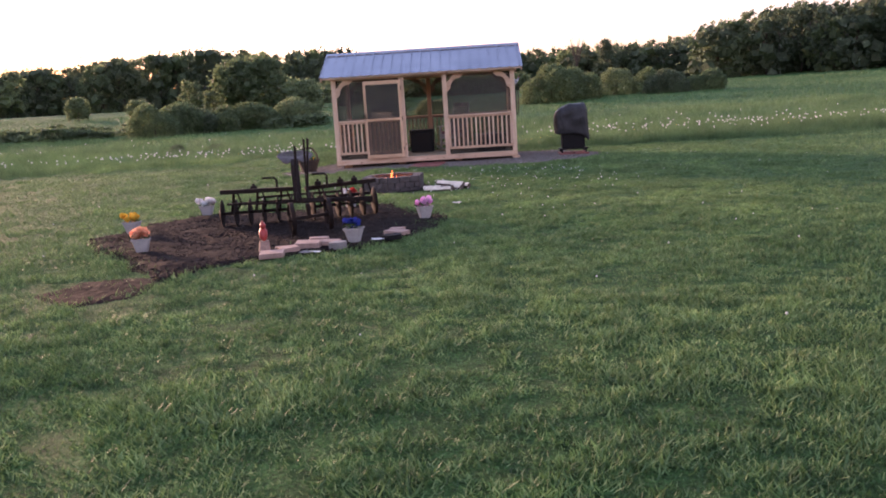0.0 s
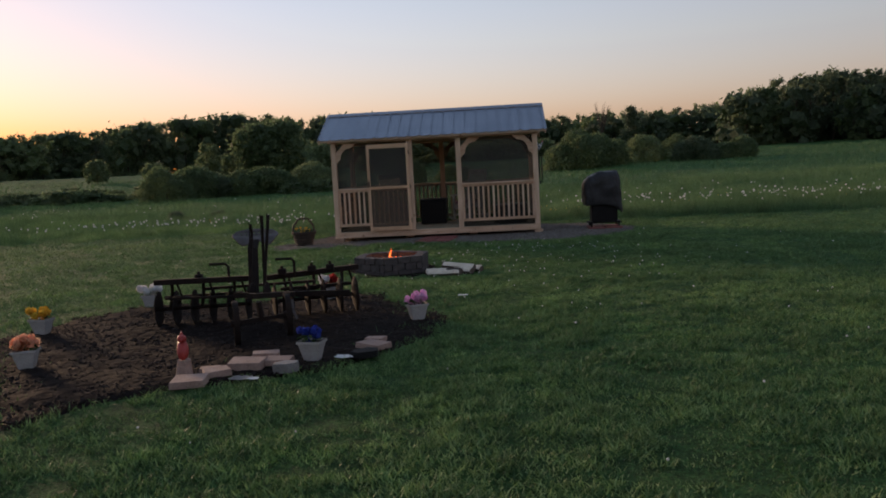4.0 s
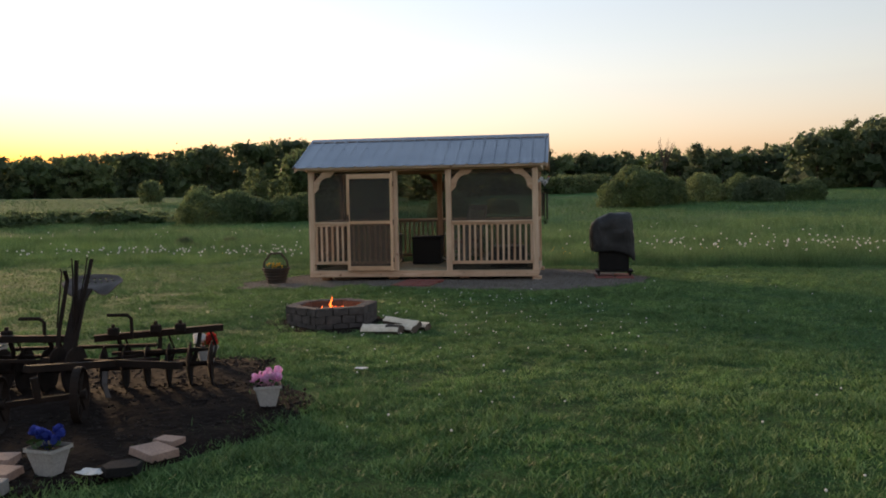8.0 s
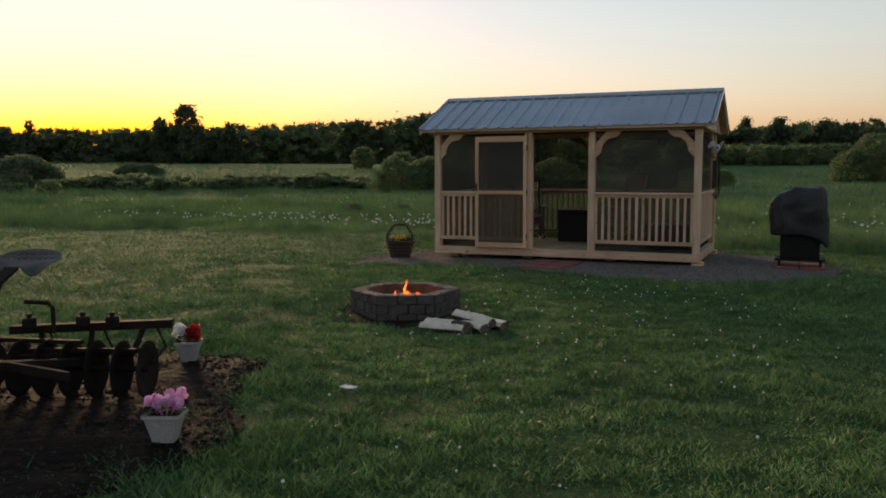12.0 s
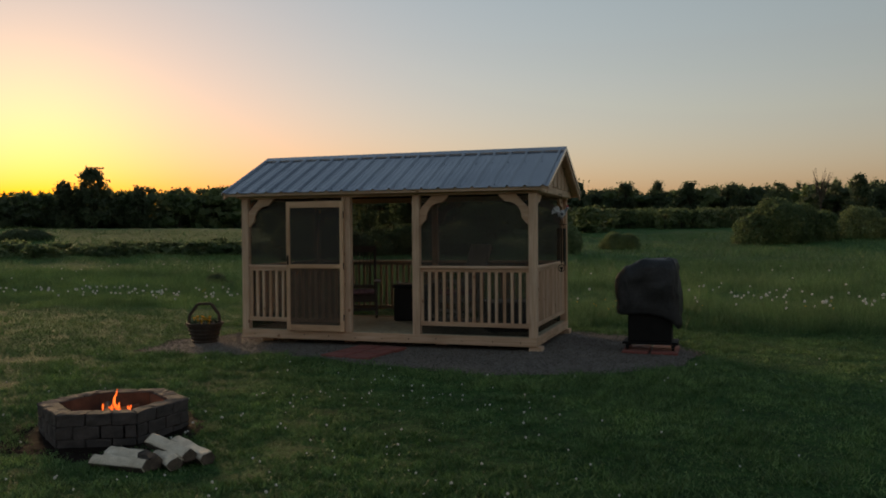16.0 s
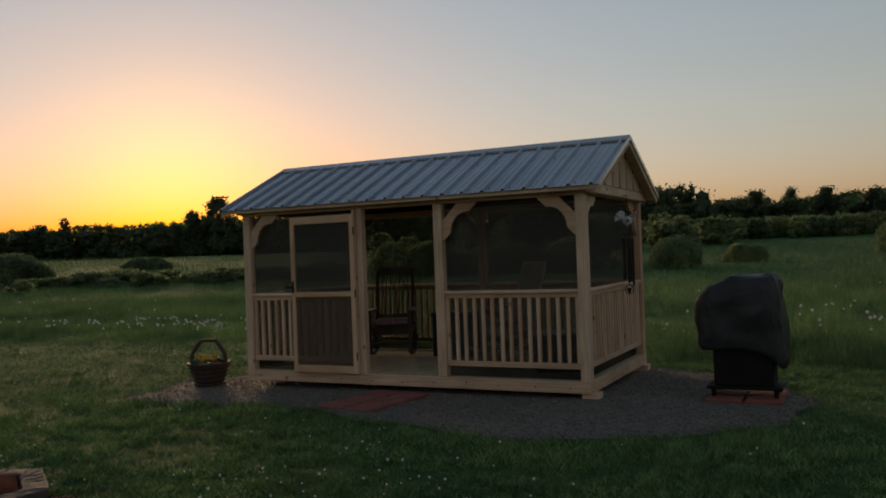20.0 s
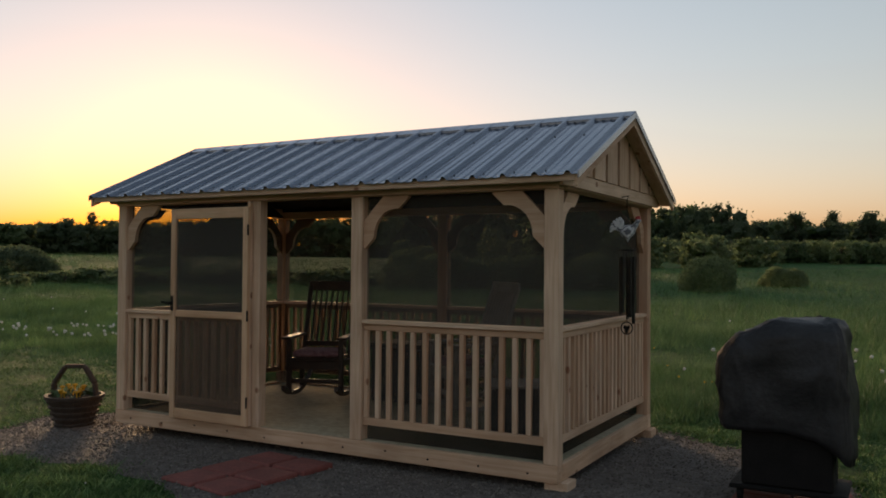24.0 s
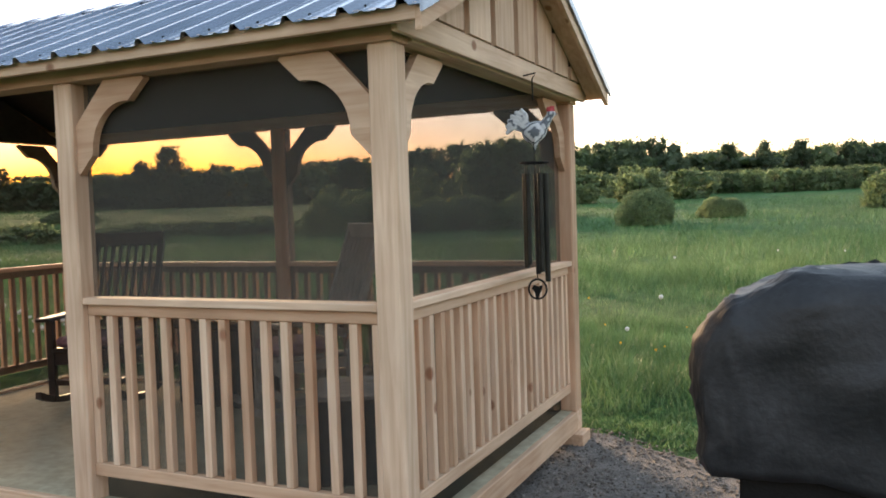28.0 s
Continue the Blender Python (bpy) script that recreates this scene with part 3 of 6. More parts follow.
def base_and_deck():
    part("base_beam", box(-HX, HX, 0, 0.115, BASE0, BASE1, 0.004), wood_x, gazebo)
    part("base_beam", box(-HX, HX, DEPTH - 0.115, DEPTH, BASE0, BASE1, 0.004), wood_x, gazebo)
    for x in (-HX, HX - 0.115):
        part("base_beam", box(x, x + 0.115, 0.117, DEPTH - 0.117, BASE0, BASE1, 0.004), wood_y, gazebo)
    part("deck", box(-HX + 0.117, HX - 0.117, 0.117, DEPTH - 0.117, DECK - 0.03, DECK, 0.002), deck_mat, gazebo, "tan plywood deck")
    # the plywood runs out over the beams and leaves a narrow edge of them
    for x0, x1, y0, y1 in ((-HX + 0.035, HX - 0.035, 0.035, 0.1165), (-HX + 0.035, HX - 0.035, DEPTH - 0.1165, DEPTH - 0.035),
                           (-HX + 0.035, -HX + 0.1165, 0.118, DEPTH - 0.118), (HX - 0.1165, HX - 0.035, 0.118, DEPTH - 0.118)):
        part("deck_edge", box(x0, x1, y0, y1, BASE1 + 0.0005, BASE1 + 0.0045, 0.001), deck_mat, gazebo, "weathered greenish plywood edge")
    bolt = mesh_of("bolt", rod(bmesh.new(), (0, 0.004, 0), (0, -0.005, 0), 0.009, sides=8), black_metal)
    for i in range(11):
        share("bolt", bolt, gazebo, (-2.2 + i * 0.44 + rng.uniform(-0.02, 0.02), 0, 0.15 + rng.uniform(-0.02, 0.02)))
    for x in (-2.3, -0.8, 0.75, 2.31):
        for y in (0.4 if x < 2 else 0.06, DEPTH - 0.2):
            part("footing", box(x, x + 0.19, y, y + 0.19, -0.02, BASE0 - 0.001, 0.005), wood_y, gazebo, "short timber block under the base")


POSTS = [(-HX, 0.0, 1), (0.52, 0.0, 0), (HX - POST, 0.0, 1), (-HX, DEPTH - POST, 1), (-0.03, DEPTH - POST, 0), (HX - POST, DEPTH - POST, 1)]


def posts():
    me = mesh_of("post", box(0, POST, 0, POST, BASE1, HEAD, 0.008), wood_z)
    for x, y, _ in POSTS:
        share("post", me, gazebo, (x, y + (0.003 if y == 0 else -0.003), 0))
    part("door_post", box(-0.598, -0.505, 0.0, 0.1, BASE1, HEAD, 0.005), wood_z, gazebo)
    part("door_jamb", box(-0.638, -0.601, -0.03, 0.08, BASE1 + 0.004, HEAD - 0.004, 0.004), wood_z, gazebo)


def brace_outline(flip):
    """A scrolled knee brace, cut from plank: u away from the post, v down from the header."""
    pts = [(0.20, 0.0), (0.445, 0.0), (0.455, -0.015), (0.35, -0.108)]
    for i in range(10):
        a = radians(90 + i * 10)
        pts.append((0.33 + 0.225 * math.cos(a), -0.33 + 0.225 * math.sin(a)))
    pts += [(0.10, -0.345), (0.012, -0.43), (0.0, -0.42), (0.0, -0.20)]
    return [(-u if flip else u, v * 1.05) for u, v in pts]


def brace(x, y, axis, flip):
    bm = outline(bmesh.new(), brace_outline(flip), 0.04, axis)
    part("knee_brace", bm, wood_x if axis else wood_y, gazebo, at=(x, y, HEAD - 0.002))


def braces():
    f, b = 0.05, DEPTH - 0.06
    for x, flip in ((-HX + POST, False), (0.52 + POST, False), (HX - POST, True)):
        brace(x, f, 1, flip)
    for x, flip in ((-HX + POST, False), (-0.03, True), (-0.03 + POST, False), (HX - POST, True)):
        brace(x, b, 1, flip)
    for x in (-HX + 0.06, HX - 0.06):
        brace(x, POST, 0, False)
        brace(x, DEPTH - POST, 0, True)


def railing(a, b, axis, y):
    """A rail panel between two posts, from a to b along x (axis 0) or y (axis 1)."""
    wood = wood_x if axis == 0 else wood_y

    def blk(u0, u1, t0, t1, z0, z1):
        return box(u0, u1, t0, t1, z0, z1, 0.004) if axis == 0 else box(t0, t1, u0, u1, z0, z1, 0.004)
    top = part("railing", blk(a, b, y - 0.022, y + 0.022, 1.168, 1.222), wood, gazebo)
    part("rail_cap", blk(a, b, y - 0.05, y + 0.05, 1.224, 1.259), wood, top)
    part("bottom_rail", blk(a, b, y - 0.022, y + 0.022, 0.352, 0.416), wood, top)
    me = mesh_of("baluster", box(-0.0205, 0.0205, -0.019, 0.019, 0.4175, 1.1665, 0.003), wood_z)
    n = max(2, round((b - a - 0.05) / 0.1135))
    for i in range(n + 1):
        u = a + 0.025 + (b - a - 0.05) * i / n + (rng.uniform(-0.004, 0.004) if 0 < i < n else 0)
        ob = share("baluster", me, top, (u, y, 0) if axis == 0 else (y, u, 0), 0 if axis == 0 else math.pi / 2)
        ob.rotation_euler[1 if axis == 0 else 0] = rng.uniform(-0.004, 0.004)


def railings():
    railing(-HX + POST, -0.64, 0, 0.06)
    railing(0.52 + POST, HX - POST, 0, 0.06)
    railing(-HX + POST, -0.03, 0, DEPTH - 0.06)
    railing(-0.03 + POST, HX - POST, 0, DEPTH - 0.06)
    railing(POST, DEPTH - POST, 1, -HX + 0.06)
    railing(POST, DEPTH - POST, 1, HX - 0.06)


def screens():
    def pane(x0, x1, y0, y1, ix, iy):
        part("screen", box(x0, x1, y0, y1, 0.358, HEAD - 0.002), screen_mat, gazebo, "fine dark insect screen")
        # added sheet: darkens the open gap as shade would
        part("kick_screen", box(x0 + ix, x1 + ix, y0 + iy, y1 + iy, BASE1 + 0.002, 0.354), gap_shade_mat, gazebo, "dark sheet standing in for shade under the rail")
    s = 0.025
    pane(-HX + POST, -0.64, 0.088, 0.089, 0, s)
    pane(0.52 + POST, HX - POST, 0.088, 0.089, 0, s)
    pane(-HX + POST, -0.03, DEPTH - 0.089, DEPTH - 0.088, 0, -s)
    pane(-0.03 + POST, HX - POST, DEPTH - 0.089, DEPTH - 0.088, 0, -s)
    pane(-HX + 0.088, -HX + 0.089, POST, DEPTH - POST, s, 0)
    pane(HX - 0.089, HX - 0.088, POST, DEPTH - POST, -s, 0)


def roof():
    rise, run = RIDGE_Z - EAVE_Z, RIDGE_Y - EAVE_Y
    slope = rise / run
    # header beams on the posts, fascia boards at the eaves
    for y0, y1 in ((-0.012, 0.13), (DEPTH - 0.13, DEPTH + 0.012)):
        part("header_beam", box(-HX - 0.01, HX + 0.01, y0, y1, HEAD, HEAD + 0.085, 0.004), wood_x, gazebo)
    for y0, y1 in ((EAVE_Y + 0.012, EAVE_Y + 0.042), (2 * RIDGE_Y - EAVE_Y - 0.042, 2 * RIDGE_Y - EAVE_Y - 0.012)):
        part("fascia_board", box(-ROOF_L + 0.03, ROOF_X - 0.03, y0, y1, EAVE_Z - 0.055, EAVE_Z + 0.008, 0.003), wood_x, gazebo)
    for s in (-1, 1):
        x0, x1 = (HX - 0.1, HX + 0.03) if s > 0 else (-HX - 0.03, -HX + 0.1)
        part("gable_beam", box(x0, x1, 0.132, DEPTH - 0.132, HEAD + 0.012, HEAD + 0.125, 0.004), wood_y, gazebo)
        gable = part("gable_beam", box(HX + 0.032 if s > 0 else -HX - 0.06, HX + 0.06 if s > 0 else -HX - 0.032, -0.06, DEPTH + 0.06, HEAD + 0.022, HEAD + 0.128, 0.003), wood_y, gazebo)
        # board siding with battens under the roof
        z0 = HEAD + 0.13

        def top(y):
            return RIDGE_Z - abs(y - RIDGE_Y) * slope - 0.075
        lo = RIDGE_Y - (top(RIDGE_Y) - z0) / slope
        hi = 2 * RIDGE_Y - lo
        bm = outline(bmesh.new(), [(lo, z0), (hi, z0), (RIDGE_Y, top(RIDGE_Y))], 0.022, 0)
        wall = part("gable_wall", bm, shaded_strip_wood, gazebo, "recessed boards of the siding, coloured dark reddish for their shade", at=(s * (HX + 0.032), 0, 0))
        # added dark panel: the gable's inner shade put into colour
        inner = outline(bmesh.new(), [(lo, z0 - 0.12), (hi, z0 - 0.12), (RIDGE_Y, top(RIDGE_Y))], 0.01, 0)
        part("gable_lining", inner, shaded_ceiling_mat, gazebo, "added dark panel for the shade inside the gable", at=(s * (HX - 0.105), 0, 0))
        # wide boards proud of the wall, with narrow recessed strips between them
        for k in range(-4, 4):
            y0, y1 = max(1.295 + k * 0.338 + 0.034, lo + 0.02), min(1.295 + (k + 1) * 0.338 - 0.034, hi - 0.02)
            if y1 - y0 < 0.05:
                continue
            edge = [(y0, z0 + 0.002), (y1, z0 + 0.002), (y1, top(y1) - 0.002)]
            if y0 < RIDGE_Y < y1:
                edge.append((RIDGE_Y, top(RIDGE_Y) - 0.002))
            edge.append((y0, top(y0) - 0.002))
            part("board", outline(bmesh.new(), edge, 0.026, 0), wood_z, wall, at=(s * 0.025, 0, 0))
        # barge boards along the verge
        for side in (-1, 1):
            ye = RIDGE_Y + side * run
            pts = [(RIDGE_Y, RIDGE_Z - 0.012), (ye, EAVE_Z - 0.012), (ye, EAVE_Z - 0.10), (RIDGE_Y, RIDGE_Z - 0.10)]
            part("barge_board", outline(bmesh.new(), pts, 0.026, 0), wood_y, gazebo, at=(ROOF_X - 0.02 if s > 0 else 0.02 - ROOF_L, side * 0.0015, 0))
    # layer under the sheets, coloured dark as shade, and the ribbed metal itself
    for side in (-1, 1):
        ye = RIDGE_Y + side * (run - 0.05)
        ze = EAVE_Z + 0.05 * slope
        pts = [(RIDGE_Y, RIDGE_Z - 0.02), (ye, ze - 0.02), (ye, ze - 0.06), (RIDGE_Y, RIDGE_Z - 0.06)]
        for x0, x1 in ((HX + 0.07, ROOF_X - 0.036), (-ROOF_L + 0.036, -HX - 0.07)):
            under = [(u, v - 0.046) for u, v in pts[:2]] + [(u, v - 0.052) for u, v in pts[1::-1]]
            part("soffit", outline(bmesh.new(), under, x1 - x0, 0), wood_y, gazebo, "plain board soffit", at=((x0 + x1) / 2, side * 0.002, 0))
        part("roof_lining", outline(bmesh.new(), pts, ROOF_L + ROOF_X - 0.075, 0), shaded_ceiling_mat, gazebo, "underside of the roof, coloured dark as shade", at=((ROOF_X - ROOF_L) / 2, side * 0.001, 0))
        pitch, prof = 0.262, []
        x = -ROOF_L
        while x < ROOF_X - 0.02:
            for dx, dz in ((0.0, 0.0), (0.02, 0.03), (0.04, 0.03), (0.062, 0.0), (0.105, 0.0), (0.110, 0.006), (0.122, 0.006), (0.130, 0.0), (0.180, 0.0), (0.187, 0.006), (0.199, 0.006), (0.207, 0.0)):
                if x + dx < ROOF_X:
                    prof.append((x + dx, dz))
            x += pitch
        prof.append((ROOF_X, 0.0))
        bm = bmesh.new()
        nrm = Vector((0, side * slope, 1)).normalized()
        rows = []
        for f in (0.0, 0.33, 0.66, 1.0):
            y = RIDGE_Y + side * (run + 0.02) * f
            z = RIDGE_Z - slope * (run + 0.02) * f
            rows.append([bm.verts.new((px, y + nrm.y * dz, z + nrm.z * dz)) for px, dz in prof])
        for p, q in zip(rows, rows[1:]):
            for i in range(len(prof) - 1):
                bm.faces.new((p[i], p[i + 1], q[i + 1], q[i]))
        ex = bmesh.ops.extrude_face_region(bm, geom=bm.faces[:])
        for g in ex["geom"]:
            if isinstance(g, bmesh.types.BMVert):
                g.co -= nrm * 0.002
        bmesh.ops.recalc_face_normals(bm, faces=bm.faces)
        sheet = part("roof_sheet", bm, roof_mat, gazebo, "ribbed blue-grey metal roofing")
        # screw heads in rows along the sheet
        sb = bmesh.new()
        for f in (0.36, 0.95):
            x = -ROOF_L + 0.085
            while x < ROOF_X - 0.05:
                c = Vector((x, RIDGE_Y + side * run * f, RIDGE_Z - slope * run * f)) + nrm * 0.004
                rod(sb, c - nrm * 0.004, c + nrm * 0.004, 0.006, sides=6)
                x += pitch
        tagged(part("screw_head", sb, black_metal, sheet), kind="stuff")
    cap = bmesh.new()
    for side in (-1, 1):
        y1 = RIDGE_Y + side * 0.13
        z1 = RIDGE_Z - slope * 0.13 + 0.026
        outline(cap, [(RIDGE_Y, RIDGE_Z + 0.03), (y1, z1), (y1, z1 - 0.004), (RIDGE_Y, RIDGE_Z + 0.026)], ROOF_L + ROOF_X + 0.01, 0)
    for side in (-1, 1):
        y0, y1 = RIDGE_Y + side * 0.105, RIDGE_Y + side * 0.12
        pts = [(y0, RIDGE_Z - slope * 0.105 + 0.026), (y1, RIDGE_Z - slope * 0.12 + 0.026), (y1, RIDGE_Z - slope * 0.12 - 0.006), (y0, RIDGE_Z - slope * 0.105 - 0.006)]
        part("closure_strip", outline(bmesh.new(), pts, ROOF_L + ROOF_X - 0.01, 0), roof_mat, gazebo, at=((ROOF_X - ROOF_L) / 2, 0, 0))
    part("ridge_cap", cap, roof_mat, gazebo, at=((ROOF_X - ROOF_L) / 2, 0, 0))
    for s in (-1, 1):
        for side in (-1, 1):
            ye = RIDGE_Y + side * (run + 0.02)
            ze = RIDGE_Z - slope * (run + 0.02)
            pts = [(RIDGE_Y, RIDGE_Z + 0.024), (ye, ze + 0.024), (ye, ze - 0.03), (RIDGE_Y, RIDGE_Z - 0.03)]
            part("verge_trim", outline(bmesh.new(), pts, 0.012, 0), roof_mat, gazebo, at=(ROOF_X + 0.004 if s > 0 else -ROOF_L - 0.004, side * 0.001, 0))


def screen_door():
    """The door stands open, folded back flat against the side bay."""
    x0, x1, z0, z1 = -1.585, -0.59, 0.226, 2.268
    y0, y1 = -0.075, -0.035
    st = 0.062
    door = part("screen_door", box(x0, x0 + st, y0, y1, z0, z1, 0.004), door_wood_z, gazebo, "open pine screen door")
    part("stile", box(x1 - st, x1, y0, y1, z0, z1, 0.004), door_wood_z, door)
    for a, b in ((z1 - 0.1, z1), (1.213, 1.278), (z0, z0 + 0.095)):
        part("door_rail", box(x0 + st + 0.001, x1 - st - 0.001, y0 + 0.002, y1 - 0.002, a, b, 0.004), door_wood_x, door)
    part("screen", box(x0 + st, x1 - st, -0.056, -0.055, z0 + 0.096, 1.212), door_screen_mat, door)
    part("screen", box(x0 + st, x1 - st, -0.056, -0.055, 1.279, z1 - 0.101), screen_mat, door)
    hb = bmesh.new()
    solid(hb, x0 + 0.012, x0 + 0.045, y0 - 0.012, y0, 1.27, 1.42, 0.003)
    rod(hb, (x0 + 0.028, y0 - 0.01, 1.345), (x0 + 0.028, y0 - 0.055, 1.345), 0.012)
    rod(hb, (x0 + 0.028, y0 - 0.055, 1.345), (x0 - 0.06, y0 - 0.055, 1.36), 0.011)
    part("handle", hb, black_metal, door, "black lever handle")
    for z in (0.45, 1.25, 2.05):
        hg = rod(bmesh.new(), (x1 + 0.008, y0 - 0.006, z - 0.05), (x1 + 0.008, y0 - 0.006, z + 0.05), 0.009)
        part("hinge", hg, black_metal, door)


base_and_deck()
posts()
braces()
railings()
screens()
roof()
screen_door()


# ---- things on the gazebo's deck ----
def rocking_chair(at, turn, chair_mat=chair_mat, label="dark-stained slatted rocking chair with a mauve seat cushion"):
    """Slatted rocker; it faces -y before the turn."""
    c = thing("rocking_chair", label, "chair", at, turn, "rocking chairs on the deck")
    back_lean = 0.24
    for s in (-1, 1):
        x = s * 0.27
        part("front_leg", box(x - 0.024, x + 0.024, -0.275, -0.225, 0.085, 0.70, 0.004), chair_mat, c)
        part("back_leg", beam(bmesh.new(), (x, 0.24, 0.085), (x, 0.21, 0.51), 0.046, 0.046), chair_mat, c)
        rk = bmesh.new()
        pts = []
        for i in range(15):
            a = radians(-27 + i * 4.4)
            pts.append((1.05 * math.sin(a) + 0.02, 1.085 - 1.05 * math.cos(a)))
        inner = [(u * 0.985, v + 0.05) for u, v in pts]
        outline(rk, pts + inner[::-1], 0.04, 0)
        part("rocker", rk, chair_mat, c, at=(x, 0, 0))
        ar = box(x + s * 0.02 - 0.05, x + s * 0.02 + 0.05, -0.33, 0.29, 0.702, 0.732, 0.008)
        part("armrest", ar, chair_mat, c)
        part("back_post", beam(bmesh.new(), (s * 0.25, 0.2, 0.42), (s * 0.25, 0.2 + back_lean + 0.06, 1.3), 0.045, 0.04), chair_mat, c)
        part("side_rail", box(x - 0.018, x + 0.018, -0.222, 0.19, 0.39, 0.46, 0.003), chair_mat, c)
    part("seat", box(-0.25, 0.25, -0.29, 0.2, 0.465, 0.492, 0.006), chair_mat, c)
    part("apron", box(-0.245, 0.245, -0.262, -0.24, 0.36, 0.46, 0.003), chair_mat, c)
    part("stretcher", box(-0.245, 0.245, -0.262, -0.24, 0.2, 0.25, 0.003), chair_mat, c)
    top = bmesh.new()
    beam(top, (-0.27, 0.5, 1.295), (0.27, 0.5, 1.295), 0.03, 0.12, 0.008)
    part("top_rail", top, chair_mat, c)
    part("lower_rail", box(-0.226, 0.226, 0.2, 0.225, 0.58, 0.64, 0.003), chair_mat, c)
    for i in range(7):
        x = -0.18 + i * 0.06
        part("back_slat", beam(bmesh.new(), (x, 0.25, 0.61), (x, 0.487, 1.25), 0.014, 0.036, 0.002), chair_mat, c)
    cu = bmesh.new()
    solid(cu, -0.24, 0.24, -0.28, 0.17, 0.494, 0.572, 0.028)
    bmesh.ops.subdivide_edges(cu, edges=cu.edges[:], cuts=2, use_grid_fill=True)
    rough_up(cu, 0.012, 0.1)
    part("cushion", cu, cushion_mat, c, "mauve patterned cushion", True)
    return c


rocking_chair((-1.155, 1.80, DECK), radians(22.8)).scale = (1.1, 1.1, 0.98)
rocking_chair((0.70, 1.82, DECK), radians(-34), lit_chair_mat, "grey-brown slatted rocking chair turned towards the corner, paled as if lit")


def resin_box():
    b = thing("deck_box", "black resin storage box standing on the deck", "storage box", (-0.22, 2.19, DECK))
    part("body", box(-0.33, 0.33, -0.27, 0.27, 0.0, 0.58, 0.015), black_box_mat, b)
    part("lid", box(-0.35, 0.35, -0.29, 0.29, 0.583, 0.65, 0.018), black_box_mat, b)
    part("knob", rod(bmesh.new(), (-0.26, -0.2, 0.65), (-0.26, -0.2, 0.70), 0.028, 0.02, 10), slat_mat, b, "small pale knob")


resin_box()


def slat_table():
    t = thing("side_table", "dark side table with a weathered grey slatted top", "table", (1.76, 1.0, DECK), radians(28))
    t.scale = (1.0, 1.0, 0.93)
    for i in range(6):
        y = -0.27 + i * 0.092
        part("slat", box(-0.36, 0.36, y, y + 0.08, 0.49, 0.515, 0.004), slat_mat, t)
    part("body", box(-0.33, 0.33, -0.25, 0.25, 0.0, 0.488, 0.006), black_box_mat, t, "black panelled base")


slat_table()


# ---- hanging from the gable beam ----
def wind_chime():
    c = thing("wind_chime", "dark metal wind chime hanging from the gable beam", "wind chime", (2.55, 1.42, -0.02))
    hook = path_rod(bmesh.new(), [(-0.06, 0, 2.38), (0.02, 0, 2.39), (0.0, 0, 2.36), (0, 0, 2.24)], 0.004)
    part("hook", hook, black_metal, c)
    part("cord", rod(bmesh.new(), (0, 0, 2.06), (0, 0, 1.25), 0.003, sides=5), black_metal, c)
    ring = bmesh.new()
    for i in range(16):
        a, b = 2 * math.pi * i / 16, 2 * math.pi * (i + 1) / 16
        rod(ring, (0.075 * math.cos(a), 0.075 * math.sin(a), 1.90), (0.075 * math.cos(b), 0.075 * math.sin(b), 1.90), 0.006, sides=5)
    rod(ring, (-0.075, 0, 1.90), (0.075, 0, 1.90), 0.004, sides=5)
    part("ring", ring, black_metal, c)
    for i, ln in enumerate((0.60, 0.56, 0.52, 0.5, 0.54)):
        a = 2 * math.pi * i / 5 + 0.5
        x, y = 0.06 * math.cos(a), 0.06 * math.sin(a)
        t = rod(bmesh.new(), (x, y, 1.84), (x, y, 1.84 - ln), 0.0155, sides=12)
        rod(t, (x, y, 1.9), (x, y, 1.84), 0.002, sides=4)
        part("tube", t, chime_mat, c)
    sail = bmesh.new()
    for i in range(18):
        a, b = 2 * math.pi * i / 18, 2 * math.pi * (i + 1) / 18
        rod(sail, (0.052 * math.cos(a), 0, 1.20 + 0.055 * math.sin(a)), (0.052 * math.cos(b), 0, 1.20 + 0.055 * math.sin(b)), 0.006, sides=5)
    outline(sail, [(-0.035, 1.205), (-0.02, 1.225), (0.005, 1.215), (0.03, 1.225), (0.025, 1.2), (0.012, 1.175), (0.006, 1.15), (-0.012, 1.15), (-0.016, 1.18)], 0.008)
    part("sail", sail, black_metal, c, "round openwork sail")


wind_chime()


